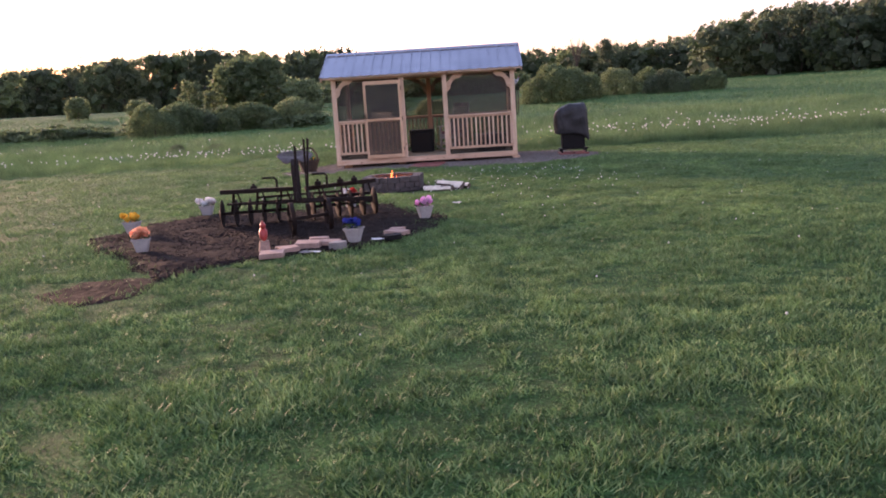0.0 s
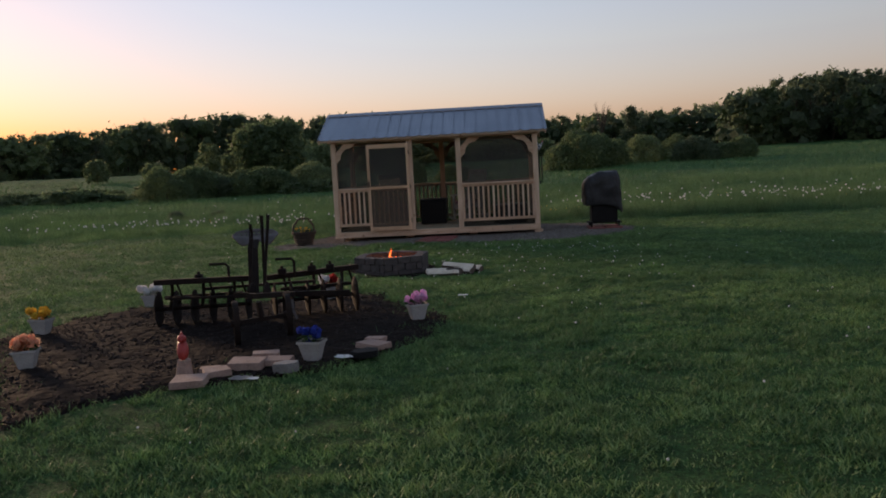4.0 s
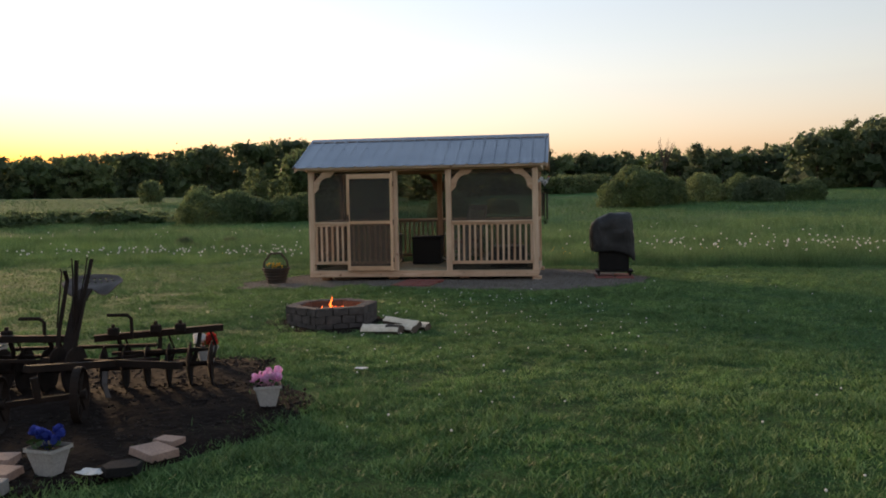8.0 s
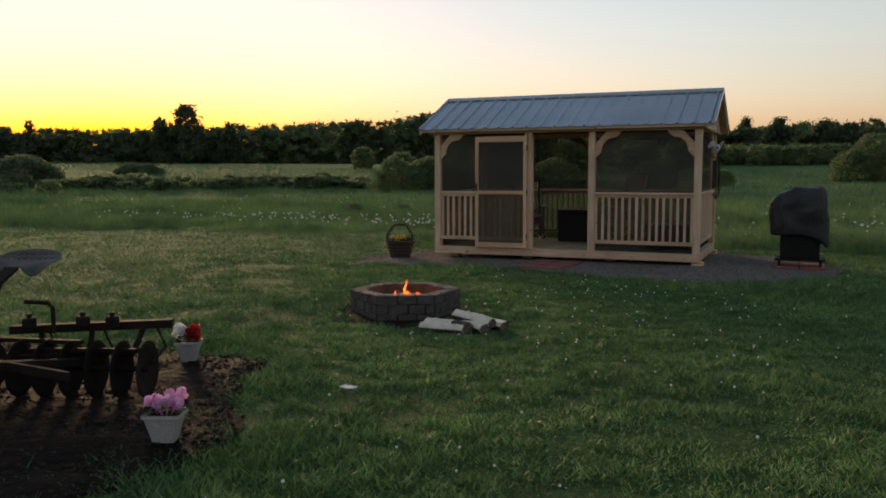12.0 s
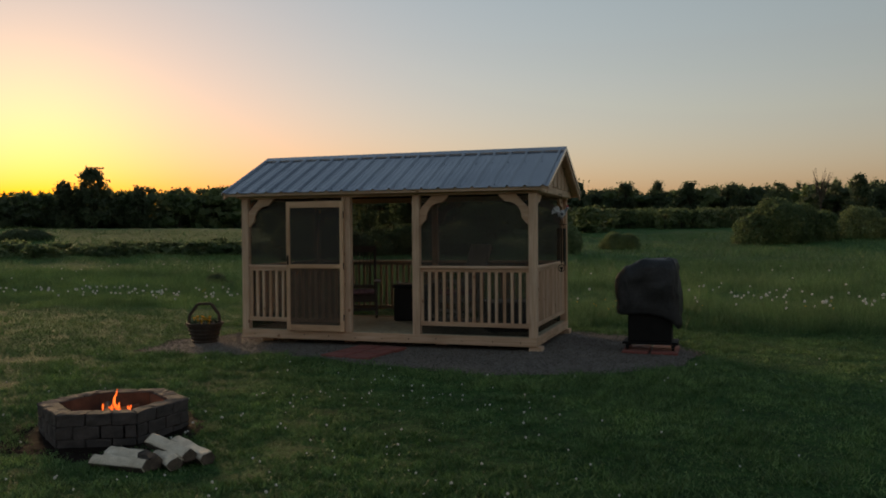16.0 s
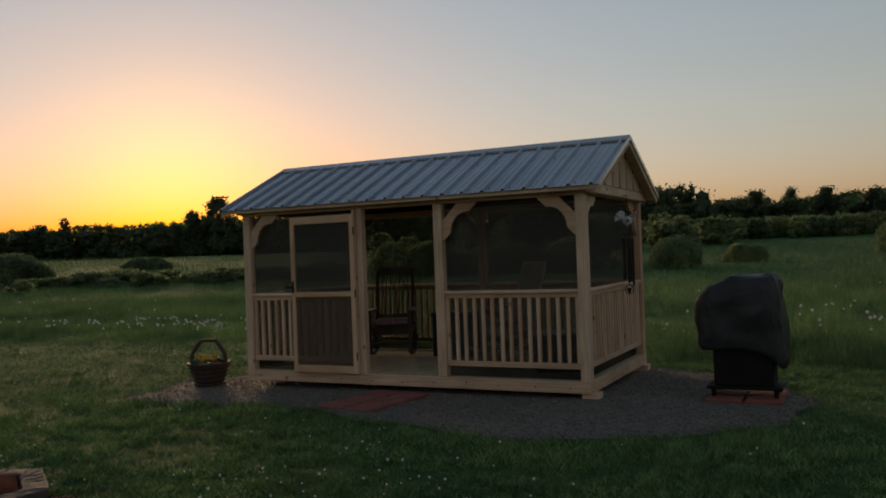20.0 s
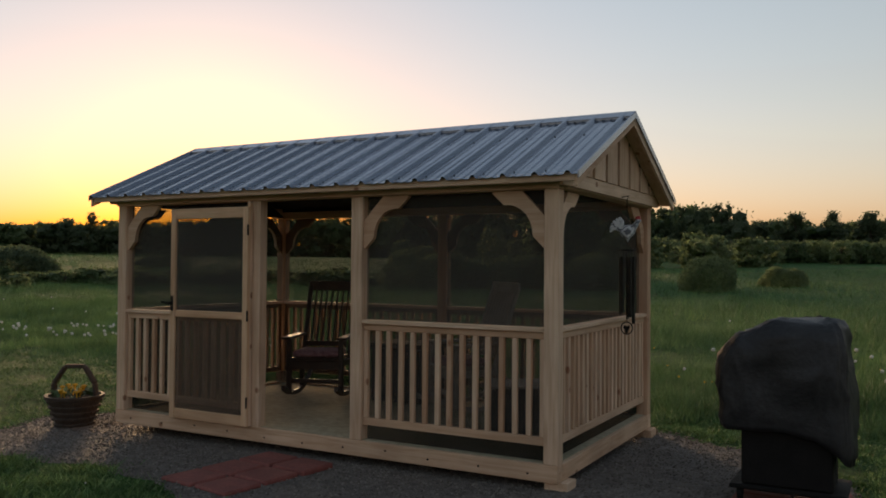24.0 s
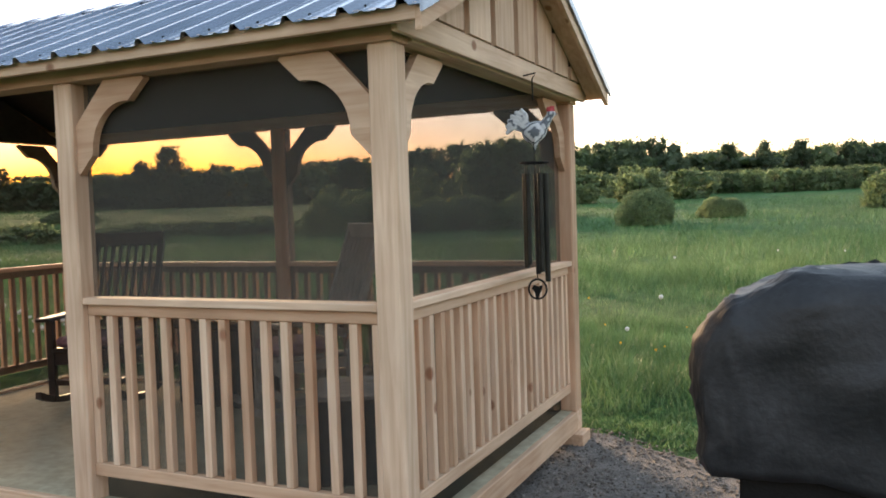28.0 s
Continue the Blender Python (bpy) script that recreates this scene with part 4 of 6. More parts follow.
def rooster():
    """A small painted metal rooster over the chime, one mesh."""
    bm = bmesh.new()
    bmesh.ops.create_uvsphere(bm, u_segments=14, v_segments=9, radius=1.0, matrix=Matrix.LocRotScale((0, 0.0, 2.13), Euler((radians(20), 0, 0)), (0.045, 0.095, 0.075)))
    rod(bm, (0, 0.06, 2.16), (0, 0.115, 2.24), 0.04, 0.026, 10)
    bmesh.ops.create_uvsphere(bm, u_segments=10, v_segments=7, radius=0.032, matrix=Matrix.Translation((0, 0.12, 2.255)))
    rod(bm, (0, 0.145, 2.25), (0, 0.18, 2.245), 0.012, 0.002, 6)
    for i in range(3):
        rod(bm, (0, 0.1 + 0.02 * i, 2.275), (0, 0.098 + 0.022 * i, 2.312 - 0.006 * abs(i - 1)), 0.014, 0.006, 6)
    for i in range(6):
        a = radians(105 + i * 17)
        tip = (0, -0.06 + 0.15 * math.cos(a), 2.15 + 0.15 * math.sin(a))
        path_rod(bm, [(0, -0.05, 2.13), (0, -0.06 + 0.09 * math.cos(a - 0.3), 2.15 + 0.1 * math.sin(a - 0.3)), tip], 0.016, 6)
    rod(bm, (0, 0, 2.08), (0, 0, 1.995), 0.04, 0.004, 8)
    ob = new("rooster_ornament", mesh_of("rooster_ornament", bm, rooster_white, True))
    ob.location, ob.rotation_euler, ob.scale = (2.55, 1.44, 0.39), (0, 0, radians(-72)), (0.76, 0.76, 0.78)
    rm = ob.modifiers.new("fused", "REMESH")
    rm.mode, rm.voxel_size = "VOXEL", 0.009
    tagged(ob, "white painted metal rooster ornament with a red comb", "ornament")


rooster()


# ---- round the gazebo ----
def covered_grill():
    g = thing("barbecue_grill", "barbecue grill under a black vinyl cover on red pavers", "grill", (4.0, 0.68, 0.045))
    part("cabinet", box(-0.31, 0.30, -0.24, 0.24, 0.12, 0.78, 0.012), black_metal, g)
    part("shelf", box(-0.39, 0.39, -0.27, 0.27, 0.085, 0.119, 0.008), black_metal, g)
    for x in (-0.32, 0.32):
        for y in (-0.22, 0.22):
            w = rod(bmesh.new(), (x - 0.018, y, 0.042), (x + 0.018, y, 0.042), 0.042, sides=16)
            solid(w, x - 0.024, x + 0.024, y - 0.012, y + 0.012, 0.042, 0.086)
            part("caster", w, black_rubber, g)
    bm = bmesh.new()
    # height, reach to either side, half depth: the hood slopes off on one side and hangs long on the other
    rings = [(0.51, -0.455, 0.43, 0.29), (0.62, -0.48, 0.43, 0.305), (0.78, -0.495, 0.42, 0.318), (0.93, -0.50, 0.405, 0.322), (1.03, -0.485, 0.395, 0.318),
             (1.11, -0.44, 0.385, 0.305), (1.185, -0.365, 0.375, 0.285), (1.25, -0.27, 0.36, 0.255), (1.295, -0.17, 0.33, 0.205), (1.318, -0.07, 0.26, 0.13)]
    sides = 56
    loops = []
    for k, (z, left, right, hy) in enumerate(rings):
        loop = []
        mid, hx = (left + right) / 2, (right - left) / 2
        for i in range(sides):
            a = 2 * math.pi * i / sides
            ca, sa_ = math.cos(a), math.sin(a)
            px = hx * math.copysign(abs(ca) ** 0.34, ca)
            py = hy * math.copysign(abs(sa_) ** 0.34, sa_)
            fold = 0.012 * math.sin(5 * a + k * 0.35) + 0.008 * math.sin(11 * a + 1.0 - k * 0.2)
            drop = -0.17 * float(smooth01((px / hx - 0.25) / 0.7)) * (1.0 if k == 0 else 0.5 if k == 1 else 0.0)
            loop.append(bm.verts.new((mid + px * (1 + fold), py * (1 + fold), z + drop + 0.01 * math.sin(3 * a + k))))
        loops.append(loop)
    for p, q in zip(loops, loops[1:]):
        for i in range(sides):
            j = (i + 1) % sides
            bm.faces.new((p[i], p[j], q[j], q[i]))
    bm.faces.new(loops[-1])
    bmesh.ops.subdivide_edges(bm, edges=bm.edges[:], cuts=2, use_grid_fill=True)
    rough_up(bm, 0.03, 0.3, 1.0)
    # sagging creases: sharp ridges where the cloth folds
    bm.normal_update()
    for v in bm.verts:
        q = Vector((v.co.x + 0.5 * v.co.z, v.co.y - 0.35 * v.co.z, 0.75 * v.co.z))
        crease = max(0.0, 1 - abs(noise.noise(q * 4.2 + Vector((5, 2, 7)))) * 4.5) ** 2 * 0.017 + max(0.0, 1 - abs(noise.noise(q * 9.0)) * 4) ** 2 * 0.006
        v.co += v.normal * (crease - 0.004)
    rough_up(bm, 0.004, 0.04, 7.0)
    ob = part("cover", bm, cover_mat, g, "wrinkled black vinyl cover", True)
    sol = ob.modifiers.new("thickness", 'SOLIDIFY')
    sol.thickness = 0.006


covered_grill()


def pavers():
    me = mesh_of("paver", rough_up(box(-0.188, 0.188, -0.181, 0.181, -0.03, 0.042, 0.014), 0.002, 0.1), paver_mat)
    walkp = thing("stepping_pavers", "red concrete pavers laid as a step on the gravel", "pavers", (0.03, -0.70, 0), radians(-7))
    for r in range(3):
        for c in range(2):
            ob = share("paver", me, walkp, ((c - 0.5) * 0.406 + rng.uniform(-0.008, 0.008), (r - 1) * 0.39 + rng.uniform(-0.006, 0.006), 0.004 + rng.uniform(-0.004, 0.004)), rng.uniform(-0.02, 0.02))
    gp = thing("grill_pavers", "red concrete pavers under the grill", "pavers", (4.0, 0.66, 0))
    for r in range(2):
        for c in range(2):
            share("paver", me, gp, ((c - 0.5) * 0.406, (r - 0.5) * 0.39 + (0.012 if c else 0), 0.0 + 0.002 * c), rng.uniform(-0.015, 0.015))


pavers()


def basket():
    b = thing("basket_planter", "brown basket planter with a hooped handle and yellow flowers", "planter", (-3.24, 0.12, -0.058))
    b.scale = (1.25, 1.25, 1.22)
    b.rotation_euler = (0, 0, radians(20))
    bm = lathe(bmesh.new(), [(0.142, 0.0), (0.155, 0.05), (0.205, 0.2), (0.225, 0.255), (0.248, 0.26), (0.25, 0.285), (0.218, 0.285), (0.205, 0.25), (0.2, 0.24)], 24)
    part("bowl", bm, basket_mat, b, smooth=False)
    for k in range(5):
        z = 0.03 + k * 0.052
        r = 0.148 + 0.084 * (z / 0.28)
        rim = bmesh.new()
        for i in range(24):
            a0, a1 = 2 * math.pi * i / 24, 2 * math.pi * (i + 1) / 24
            rod(rim, (r * math.cos(a0), r * math.sin(a0), z), (r * math.cos(a1), r * math.sin(a1), z), 0.013 + 0.004 * (i % 2), sides=5)
        part("weave_band", rim, basket_mat, b)
    h = bmesh.new()
    pts = [(-0.205, 0, 0.25), (-0.2, 0, 0.38), (-0.09, 0, 0.535), (0.09, 0, 0.54), (0.19, 0, 0.39), (0.205, 0, 0.25)]
    for p0, p1 in zip(pts, pts[1:]):
        beam(h, p0, p1, 0.05, 0.036, 0.008)
    part("handle", h, basket_mat, b)
    part("soil", lathe(bmesh.new(), [(0.2, 0.2), (0.2, 0.262)], 16), soil_mat, b)
    lf = bmesh.new()
    for i in range(90):
        a, r = rng.uniform(0, 6.28), 0.19 * math.sqrt(rng.uniform(0, 1))
        q = Euler((rng.uniform(-0.9, 0.9), rng.uniform(-0.9, 0.9), a)).to_matrix().to_4x4()
        bmesh.ops.create_circle(lf, cap_ends=True, segments=5, radius=rng.uniform(0.012, 0.028), matrix=Matrix.Translation((r * math.cos(a), r * math.sin(a), 0.265 + rng.uniform(0.0, 0.06))) @ q)
    tagged(part("foliage", lf, stem_mat, b), kind="stuff")
    for i in range(13):
        a, r = rng.uniform(0, 6.28), 0.16 * math.sqrt(rng.uniform(0, 1))
        x, y, z = r * math.cos(a), r * math.sin(a), 0.31 + rng.uniform(0.0, 0.05)
        fb = lathe(bmesh.new(), [(0.004, z - 0.05), (0.006, z - 0.012), (0.024, z), (0.02, z + 0.008), (0.006, z + 0.012)], 8, (x, y))
        part("flower", fb, petal_yellow, b)


basket()


# ---- fire pit ----
PIT = (-0.41, -5.47)
PIT_Z = float(land(*PIT))


def hexagon(r, z, bm):
    return [bm.verts.new((r * math.cos(radians(26 + 60 * i)), r * math.sin(radians(26 + 60 * i)), z)) for i in range(6)]


def fire_pit():
    """Six straight sides of stacked blocks, three courses high, the joints broken from course to course."""
    p = thing("fire_pit", "six-sided ring of grey concrete blocks with a fire burning inside", "fire pit", (*PIT, PIT_Z))
    r0, r1, h = 0.49, 0.675, 0.112
    for c in range(3):
        for i in range(6):
            a0, a1 = radians(26 + 60 * i), radians(86 + 60 * i)
            cuts = (0.0, 0.36, 0.69, 1.0) if c % 2 == 0 else (0.0, 0.2, 0.54, 0.84, 1.0)
            for f0, f1 in zip(cuts, cuts[1:]):
                bm = bmesh.new()
                z0, z1 = c * h - 0.05, (c + 1) * h - 0.053
                vs = []
                for z in (z0, z1):
                    for r, f in ((r0, f0), (r1, f0), (r1, f1), (r0, f1)):
                        f += 0.008 if f == f0 else -0.008
                        vs.append(bm.verts.new((r * ((1 - f) * math.cos(a0) + f * math.cos(a1)), r * ((1 - f) * math.sin(a0) + f * math.sin(a1)), z)))
                for q in ((3, 2, 1, 0), (4, 5, 6, 7), (0, 1, 5, 4), (1, 2, 6, 5), (2, 3, 7, 6), (3, 0, 4, 7)):
                    bm.faces.new([vs[k] for k in q])
                bmesh.ops.recalc_face_normals(bm, faces=bm.faces)
                bmesh.ops.bevel(bm, geom=bm.edges[:], offset=0.008, offset_type='OFFSET', segments=1, profile=0.5, affect='EDGES')
                bmesh.ops.subdivide_edges(bm, edges=[e for e in bm.edges if e.calc_length() > 0.05], cuts=2, use_grid_fill=True)
                rough_up(bm, 0.012, 0.06, c * 20 + i * 3 + f0)
                part("block", bm, block_mat, p)
    part("ash", lathe(bmesh.new(), [(0.41, 0.0), (0.40, 0.04), (0.2, 0.07)], 20), charred, p, "grey and black ash")
    part("liner", rough_up(liner(), 0.003, 0.1), sooty, p, "sooty reddish liner")
    for i in range(5):
        a = i * 1.3
        bm = rod(bmesh.new(), (0.28 * math.cos(a), 0.28 * math.sin(a), 0.07 + 0.02 * i), (-0.25 * math.cos(a + 0.4), -0.25 * math.sin(a + 0.4), 0.1 + 0.025 * i), 0.045, 0.04, 9)
        part("burning_log", rough_up(bm, 0.008, 0.05), charred, p)
    for i in range(19):
        x, y = rng.uniform(-0.16, 0.16), rng.uniform(-0.1, 0.1)
        ht = rng.uniform(0.05, 0.15) if i else 0.26
        bm = bmesh.new()
        sway = rng.uniform(-0.03, 0.03)
        wide = rng.uniform(0.016, 0.034)
        rings = []
        for k in range(7):
            f = k / 6
            r = wide * (1 - f) ** 0.7 * (0.6 + 0.9 * f if f < 0.3 else 0.87) + 0.001
            cx = x + sway * f + 0.012 * math.sin(f * 9 + i)
            cy = y + 0.012 * math.sin(f * 7 + i * 2)
            rings.append([bm.verts.new((cx + r * math.cos(2 * math.pi * q / 7), cy + r * 0.6 * math.sin(2 * math.pi * q / 7), 0.12 + ht * f)) for q in range(7)])
        for u, v in zip(rings, rings[1:]):
            for q in range(7):
                bm.faces.new((u[q], u[(q + 1) % 7], v[(q + 1) % 7], v[q]))
        part("flame", bm, flame_mat, p, "orange flame", True)
    em = bmesh.new()
    for i in range(40):
        a, r = rng.uniform(0, 6.28), 0.3 * math.sqrt(rng.uniform(0, 1))
        bmesh.ops.create_icosphere(em, subdivisions=1, radius=rng.uniform(0.008, 0.022), matrix=Matrix.Translation((r * math.cos(a), r * math.sin(a), 0.085 + rng.uniform(0, 0.07))))
    tagged(part("embers", em, ember_mat, p, "glowing embers"), kind="stuff")


def liner():
    bm = bmesh.new()
    for r, flip in ((0.482, False), (0.466, True)):
        lo, hi = hexagon(r, 0.02, bm), hexagon(r, 0.27, bm)
        for i in range(6):
            j = (i + 1) % 6
            f = (lo[i], lo[j], hi[j], hi[i])
            bm.faces.new(f[::-1] if flip else f)
    return bm


fire_pit()
fire_data = bpy.data.lights.new("fire_glow", 'POINT')
fire_data.energy, fire_data.color, fire_data.shadow_soft_size = 0.6, (1.0, 0.36, 0.08), 0.09
fire_light = new("fire_glow", fire_data)
fire_light.location = (PIT[0] + 0.03, PIT[1], PIT_Z + 0.25)


def split_log(at, turn, length, r, tilt=0.0, face=split_mat, label="split firewood log with pale cut faces"):
    ob = thing("firewood_log", label, "firewood", at, turn, "firewood beside the fire pit")
    ob.rotation_euler = (0, tilt, turn)
    ob.location.z += float(land(at[0], at[1]))
    bm = bmesh.new()
    g = random.Random(int(length * 1000 + r * 9000))
    prof = [(-r, 0.0), (-0.62 * r, g.uniform(0.35, 0.7) * r), (g.uniform(-0.1, 0.5) * r, g.uniform(0.7, 0.95) * r), (r, g.uniform(0.0, 0.3) * r), (0.62 * r, -0.62 * r), (-0.5 * r, -0.68 * r)]
    outline(bm, [(u, v + 0.68 * r) for u, v in prof], length, 0)
    bmesh.ops.bevel(bm, geom=bm.edges[:], offset=0.006, offset_type='OFFSET', segments=1, profile=0.5, affect='EDGES')
    bmesh.ops.subdivide_edges(bm, edges=[e for e in bm.edges if e.calc_length() > 0.1], cuts=5, use_grid_fill=True)
    rough_up(bm, 0.014, 0.09, length * 9)
    part("split_face", bm, face, ob)
    bk = bmesh.new()
    outline(bk, [(u, v + 0.68 * r) for u, v in ((1.03 * r, 0.06 * r), (0.64 * r, -0.66 * r), (-0.5 * r, -0.72 * r), (-1.04 * r, -0.02 * r), (-1.1 * r, -0.1 * r), (-0.54 * r, -0.82 * r), (0.7 * r, -0.76 * r), (1.1 * r, 0.0))], length * 0.98, 0)
    part("bark", rough_up(bk, 0.004, 0.05), bark_mat, ob)
    for s in (-1, 1):
        cap = outline(bmesh.new(), [(u * 0.93, v * 0.93 + 0.68 * r) for u, v in prof], 0.012, 0)
        part("end_grain", rough_up(cap, 0.004, 0.04, s), end_mat, ob, at=(s * (length / 2 + 0.002), 0, 0))
    return ob


end_mat = speckled("grey_end_grain", (0.07, 0.052, 0.04), (0.17, 0.13, 0.1), 14.0, 0.9, relief=0.5)
split_log((0.537, -6.535, 0.012), radians(-1), 0.509, 0.061)
split_log((0.430, -6.343, 0.015), radians(-5), 0.360, 0.064)
split_log((0.707, -6.407, 0.012), radians(-32), 0.254, 0.066, face=charred, label="short charred black firewood log")
split_log((0.824, -6.343, 0.015), radians(-38), 0.424, 0.066)
split_log((0.771, -6.237, 0.075), radians(-22), 0.551, 0.068, radians(4))
split_log((0.877, -6.109, 0.025), radians(-30), 0.594, 0.066, radians(2))


# ---- flower bed: pots, stones, bird ----
def flower_pot(at, turn, petals, label, spread=0.13, blooms=9, size=0.05, second=None, leaves=10):
    p = thing("flower_pot", label, "flower pot", at, turn, "flower pots round the bed")
    p.scale = (0.76, 0.76, 0.82)
    bm = bmesh.new()
    lo, hi, inn = (0.085, 0.07), (0.15, 0.125), (0.135, 0.11)

    def ring(h, z):
        return [bm.verts.new(((1 if i in (0, 3) else -1) * h[0], (1 if i in (0, 1) else -1) * h[1], z)) for i in range(4)]
    rs = [ring(lo, 0), ring((0.135, 0.112), 0.185), ring(hi, 0.188), ring(hi, 0.215), ring(inn, 0.215), ring((0.125, 0.1), 0.16)]
    for a, b in zip(rs, rs[1:]):
        for i in range(4):
            bm.faces.new((a[i], a[(i + 1) % 4], b[(i + 1) % 4], b[i]))
    bm.faces.new(rs[0])
    bm.faces.new(rs[-1][::-1])
    bmesh.ops.recalc_face_normals(bm, faces=bm.faces)
    corners = [e for e in bm.edges if abs(e.verts[0].co.z - e.verts[1].co.z) > 0.02]
    bmesh.ops.bevel(bm, geom=corners, offset=0.02, offset_type='OFFSET', segments=3, profile=0.5, affect='EDGES')
    part("pot", bm, pot_mat, p)
    part("soil", box(-0.12, 0.12, -0.095, 0.095, 0.15, 0.195, 0.01), soil_mat, p)
    lf = bmesh.new()
    for i in range(leaves * 3):
        a, r = rng.uniform(0, 6.28), rng.uniform(0.02, spread)
        q = Euler((rng.uniform(-0.8, 0.8), rng.uniform(-0.8, 0.8), a)).to_matrix().to_4x4()
        bmesh.ops.create_circle(lf, cap_ends=True, segments=6, radius=rng.uniform(0.015, 0.032), matrix=Matrix.Translation((r * math.cos(a), r * 0.75 * math.sin(a), rng.uniform(0.2, 0.28))) @ q)
    tagged(part("foliage", lf, stem_mat, p), kind="stuff")
    for i in range(blooms):
        a, r = 2 * math.pi * i / blooms + rng.uniform(-0.3, 0.3), spread * (0.35 + 0.65 * rng.uniform(0, 1))
        fx, fy, fz = r * math.cos(a), 0.75 * r * math.sin(a), 0.27 + rng.uniform(-0.02, 0.06)
        fb = bmesh.new()
        for k in range(16):
            u = Vector((rng.normal(), rng.normal(), rng.normal() + 0.3)).normalized()
            q = u.to_track_quat('Z', 'Y').to_matrix().to_4x4()
            bmesh.ops.create_circle(fb, cap_ends=True, segments=6, radius=size * rng.uniform(0.4, 0.62), matrix=Matrix.Translation(Vector((fx, fy, fz)) + u * size * 0.55) @ q @ pose(0, 0, 0, 25, 10, 0))
        rod(fb, (fx * 0.4, fy * 0.4, 0.19), (fx, fy, fz), 0.004, sides=4)
        part("bloom", fb, (second if second and fx + 0.3 * fy < 0 else petals), p)
    return p


flower_pot((0.52, -10.70, 0.025), radians(22), petal_pink, "grey plastic pot of bright pink artificial flowers", 0.17, 8, 0.066)
flower_pot((-0.24, -12.5, 0.03), radians(-10), petal_blue, "grey plastic pot of deep blue artificial flowers", 0.17, 8, 0.055)
flower_pot((-2.9, -12.42, 0.03), radians(15), petal_peach, "grey plastic pot of peach artificial flowers", 0.15, 14, 0.075)
flower_pot((-3.71, -10.72, 0.03), radians(-5), petal_yellow, "grey plastic pot of leaning yellow artificial flowers", 0.17, 10, 0.065)
flower_pot((-3.13, -9.1, 0.02), radians(5), petal_white, "grey plastic pot of white artificial flowers", 0.19, 9, 0.08)
flower_pot((-0.80, -8.93, 0.02), radians(35), petal_red, "grey plastic pot of red and white artificial flowers", 0.17, 8, 0.08, petal_white)


def flagstone(at, sx, sy, h, turn, mat=brick_mat, label="flat pinkish flagstone lying on the soil", sides=5, name="flagstone", category="stone"):
    bm = bmesh.new()
    sx, sy, h = sx * 1.0, sy * 1.0, h * (0.66 if mat is brick_mat else 1.0)
    pts = []
    for i in range(sides):
        a = 2 * math.pi * i / sides + rng.uniform(-0.2, 0.2) + 0.6
        if sides == 4:
            pts.append((sx * (1, -1, -1, 1)[i] * rng.uniform(0.86, 1.08), sy * (1, 1, -1, -1)[i] * rng.uniform(0.86, 1.08)))
        else:
            pts.append((sx * math.cos(a) * rng.uniform(0.9, 1.1), sy * math.sin(a) * rng.uniform(0.9, 1.1)))
    a = [bm.verts.new((u, v, 0)) for u, v in pts]
    b = [bm.verts.new((u * 0.96, v * 0.96, h)) for u, v in pts]
    bm.faces.new(a[::-1])
    bm.faces.new(b)
    for i in range(sides):
        j = (i + 1) % sides
        bm.faces.new((a[i], a[j], b[j], b[i]))
    bmesh.ops.bevel(bm, geom=bm.edges[:], offset=0.004, offset_type='OFFSET', segments=1, profile=0.5, affect='EDGES')
    rough_up(bm, 0.005, 0.08, at[0] * 3)
    ob = new(name, mesh_of(name, bm, mat))
    ob.location, ob.rotation_euler = at, (rng.uniform(-0.05, 0.05), rng.uniform(-0.05, 0.05), turn)
    return tagged(ob, label, category, "stones along the bed")


flagstone((-1.09, -13.2, 0.02), 0.14, 0.13, 0.09, 0.12, sides=4)
flagstone((-0.95, -12.96, 0.03), 0.11, 0.09, 0.09, 0.5, sides=4)
flagstone((-1.06, -12.8, 0.03), 0.09, 0.07, 0.06, 0.2, sides=4)
flagstone((-0.77, -12.7, 0.03), 0.16, 0.12, 0.1, -0.05, sides=4)
flagstone((-0.69, -12.37, 0.03), 0.13, 0.10, 0.09, 0.2, sides=4)
flagstone((-0.52, -12.61, 0.03), 0.12, 0.10, 0.08, 0.08, sides=4)
flagstone((0.24, -12.1, 0.03), 0.14, 0.11, 0.08, -0.55, sides=4)
flagstone((0.22, -11.84, 0.03), 0.10, 0.07, 0.07, -0.3, sides=4)
flagstone((-0.39, -12.86, 0.02), 0.12, 0.08, 0.08, 0.15, grey_stone, "angular grey fieldstone on the soil", 6, "fieldstone")
flagstone((0.22, -12.45, 0.03), 0.14, 0.10, 0.06, 0.1, black_rubber, "flat black slab lying on the soil", 7, "black_slab", "slab")


def crumpled(name, at, size, mat, label, category):
    bm = bmesh.new()
    bmesh.ops.create_grid(bm, x_segments=7, y_segments=6, size=1.0, matrix=Matrix.Diagonal((size, size * 0.6, 1, 1)))
    rough_up(bm, size * 0.35, size * 0.7, at[0])
    for v in bm.verts:
        v.co.z = abs(v.co.z) * 0.7
    ob = new(name, mesh_of(name, bm, mat))
    ob.location = at
    sol = ob.modifiers.new("thickness", 'SOLIDIFY')
    sol.thickness = 0.003
    tagged(ob, label, category)


crumpled("plastic_bag", (0.04, -12.5, 0.05), 0.085, white_trash, "crumpled pale plastic bag on the soil", "litter")
crumpled("paper_scrap", (0.96, -9.25, 0.045), 0.065, white_trash, "small white paper scrap on the lawn", "litter")
crumpled("crumpled_sheet", (-0.69, -13.12, 0.045), 0.09, grey_stone, "crumpled grey sheet lying by the stones", "litter")
crumpled("paper_scrap", (-0.58, -13.17, 0.05), 0.045, white_trash, "small white paper scrap by the stones", "litter")


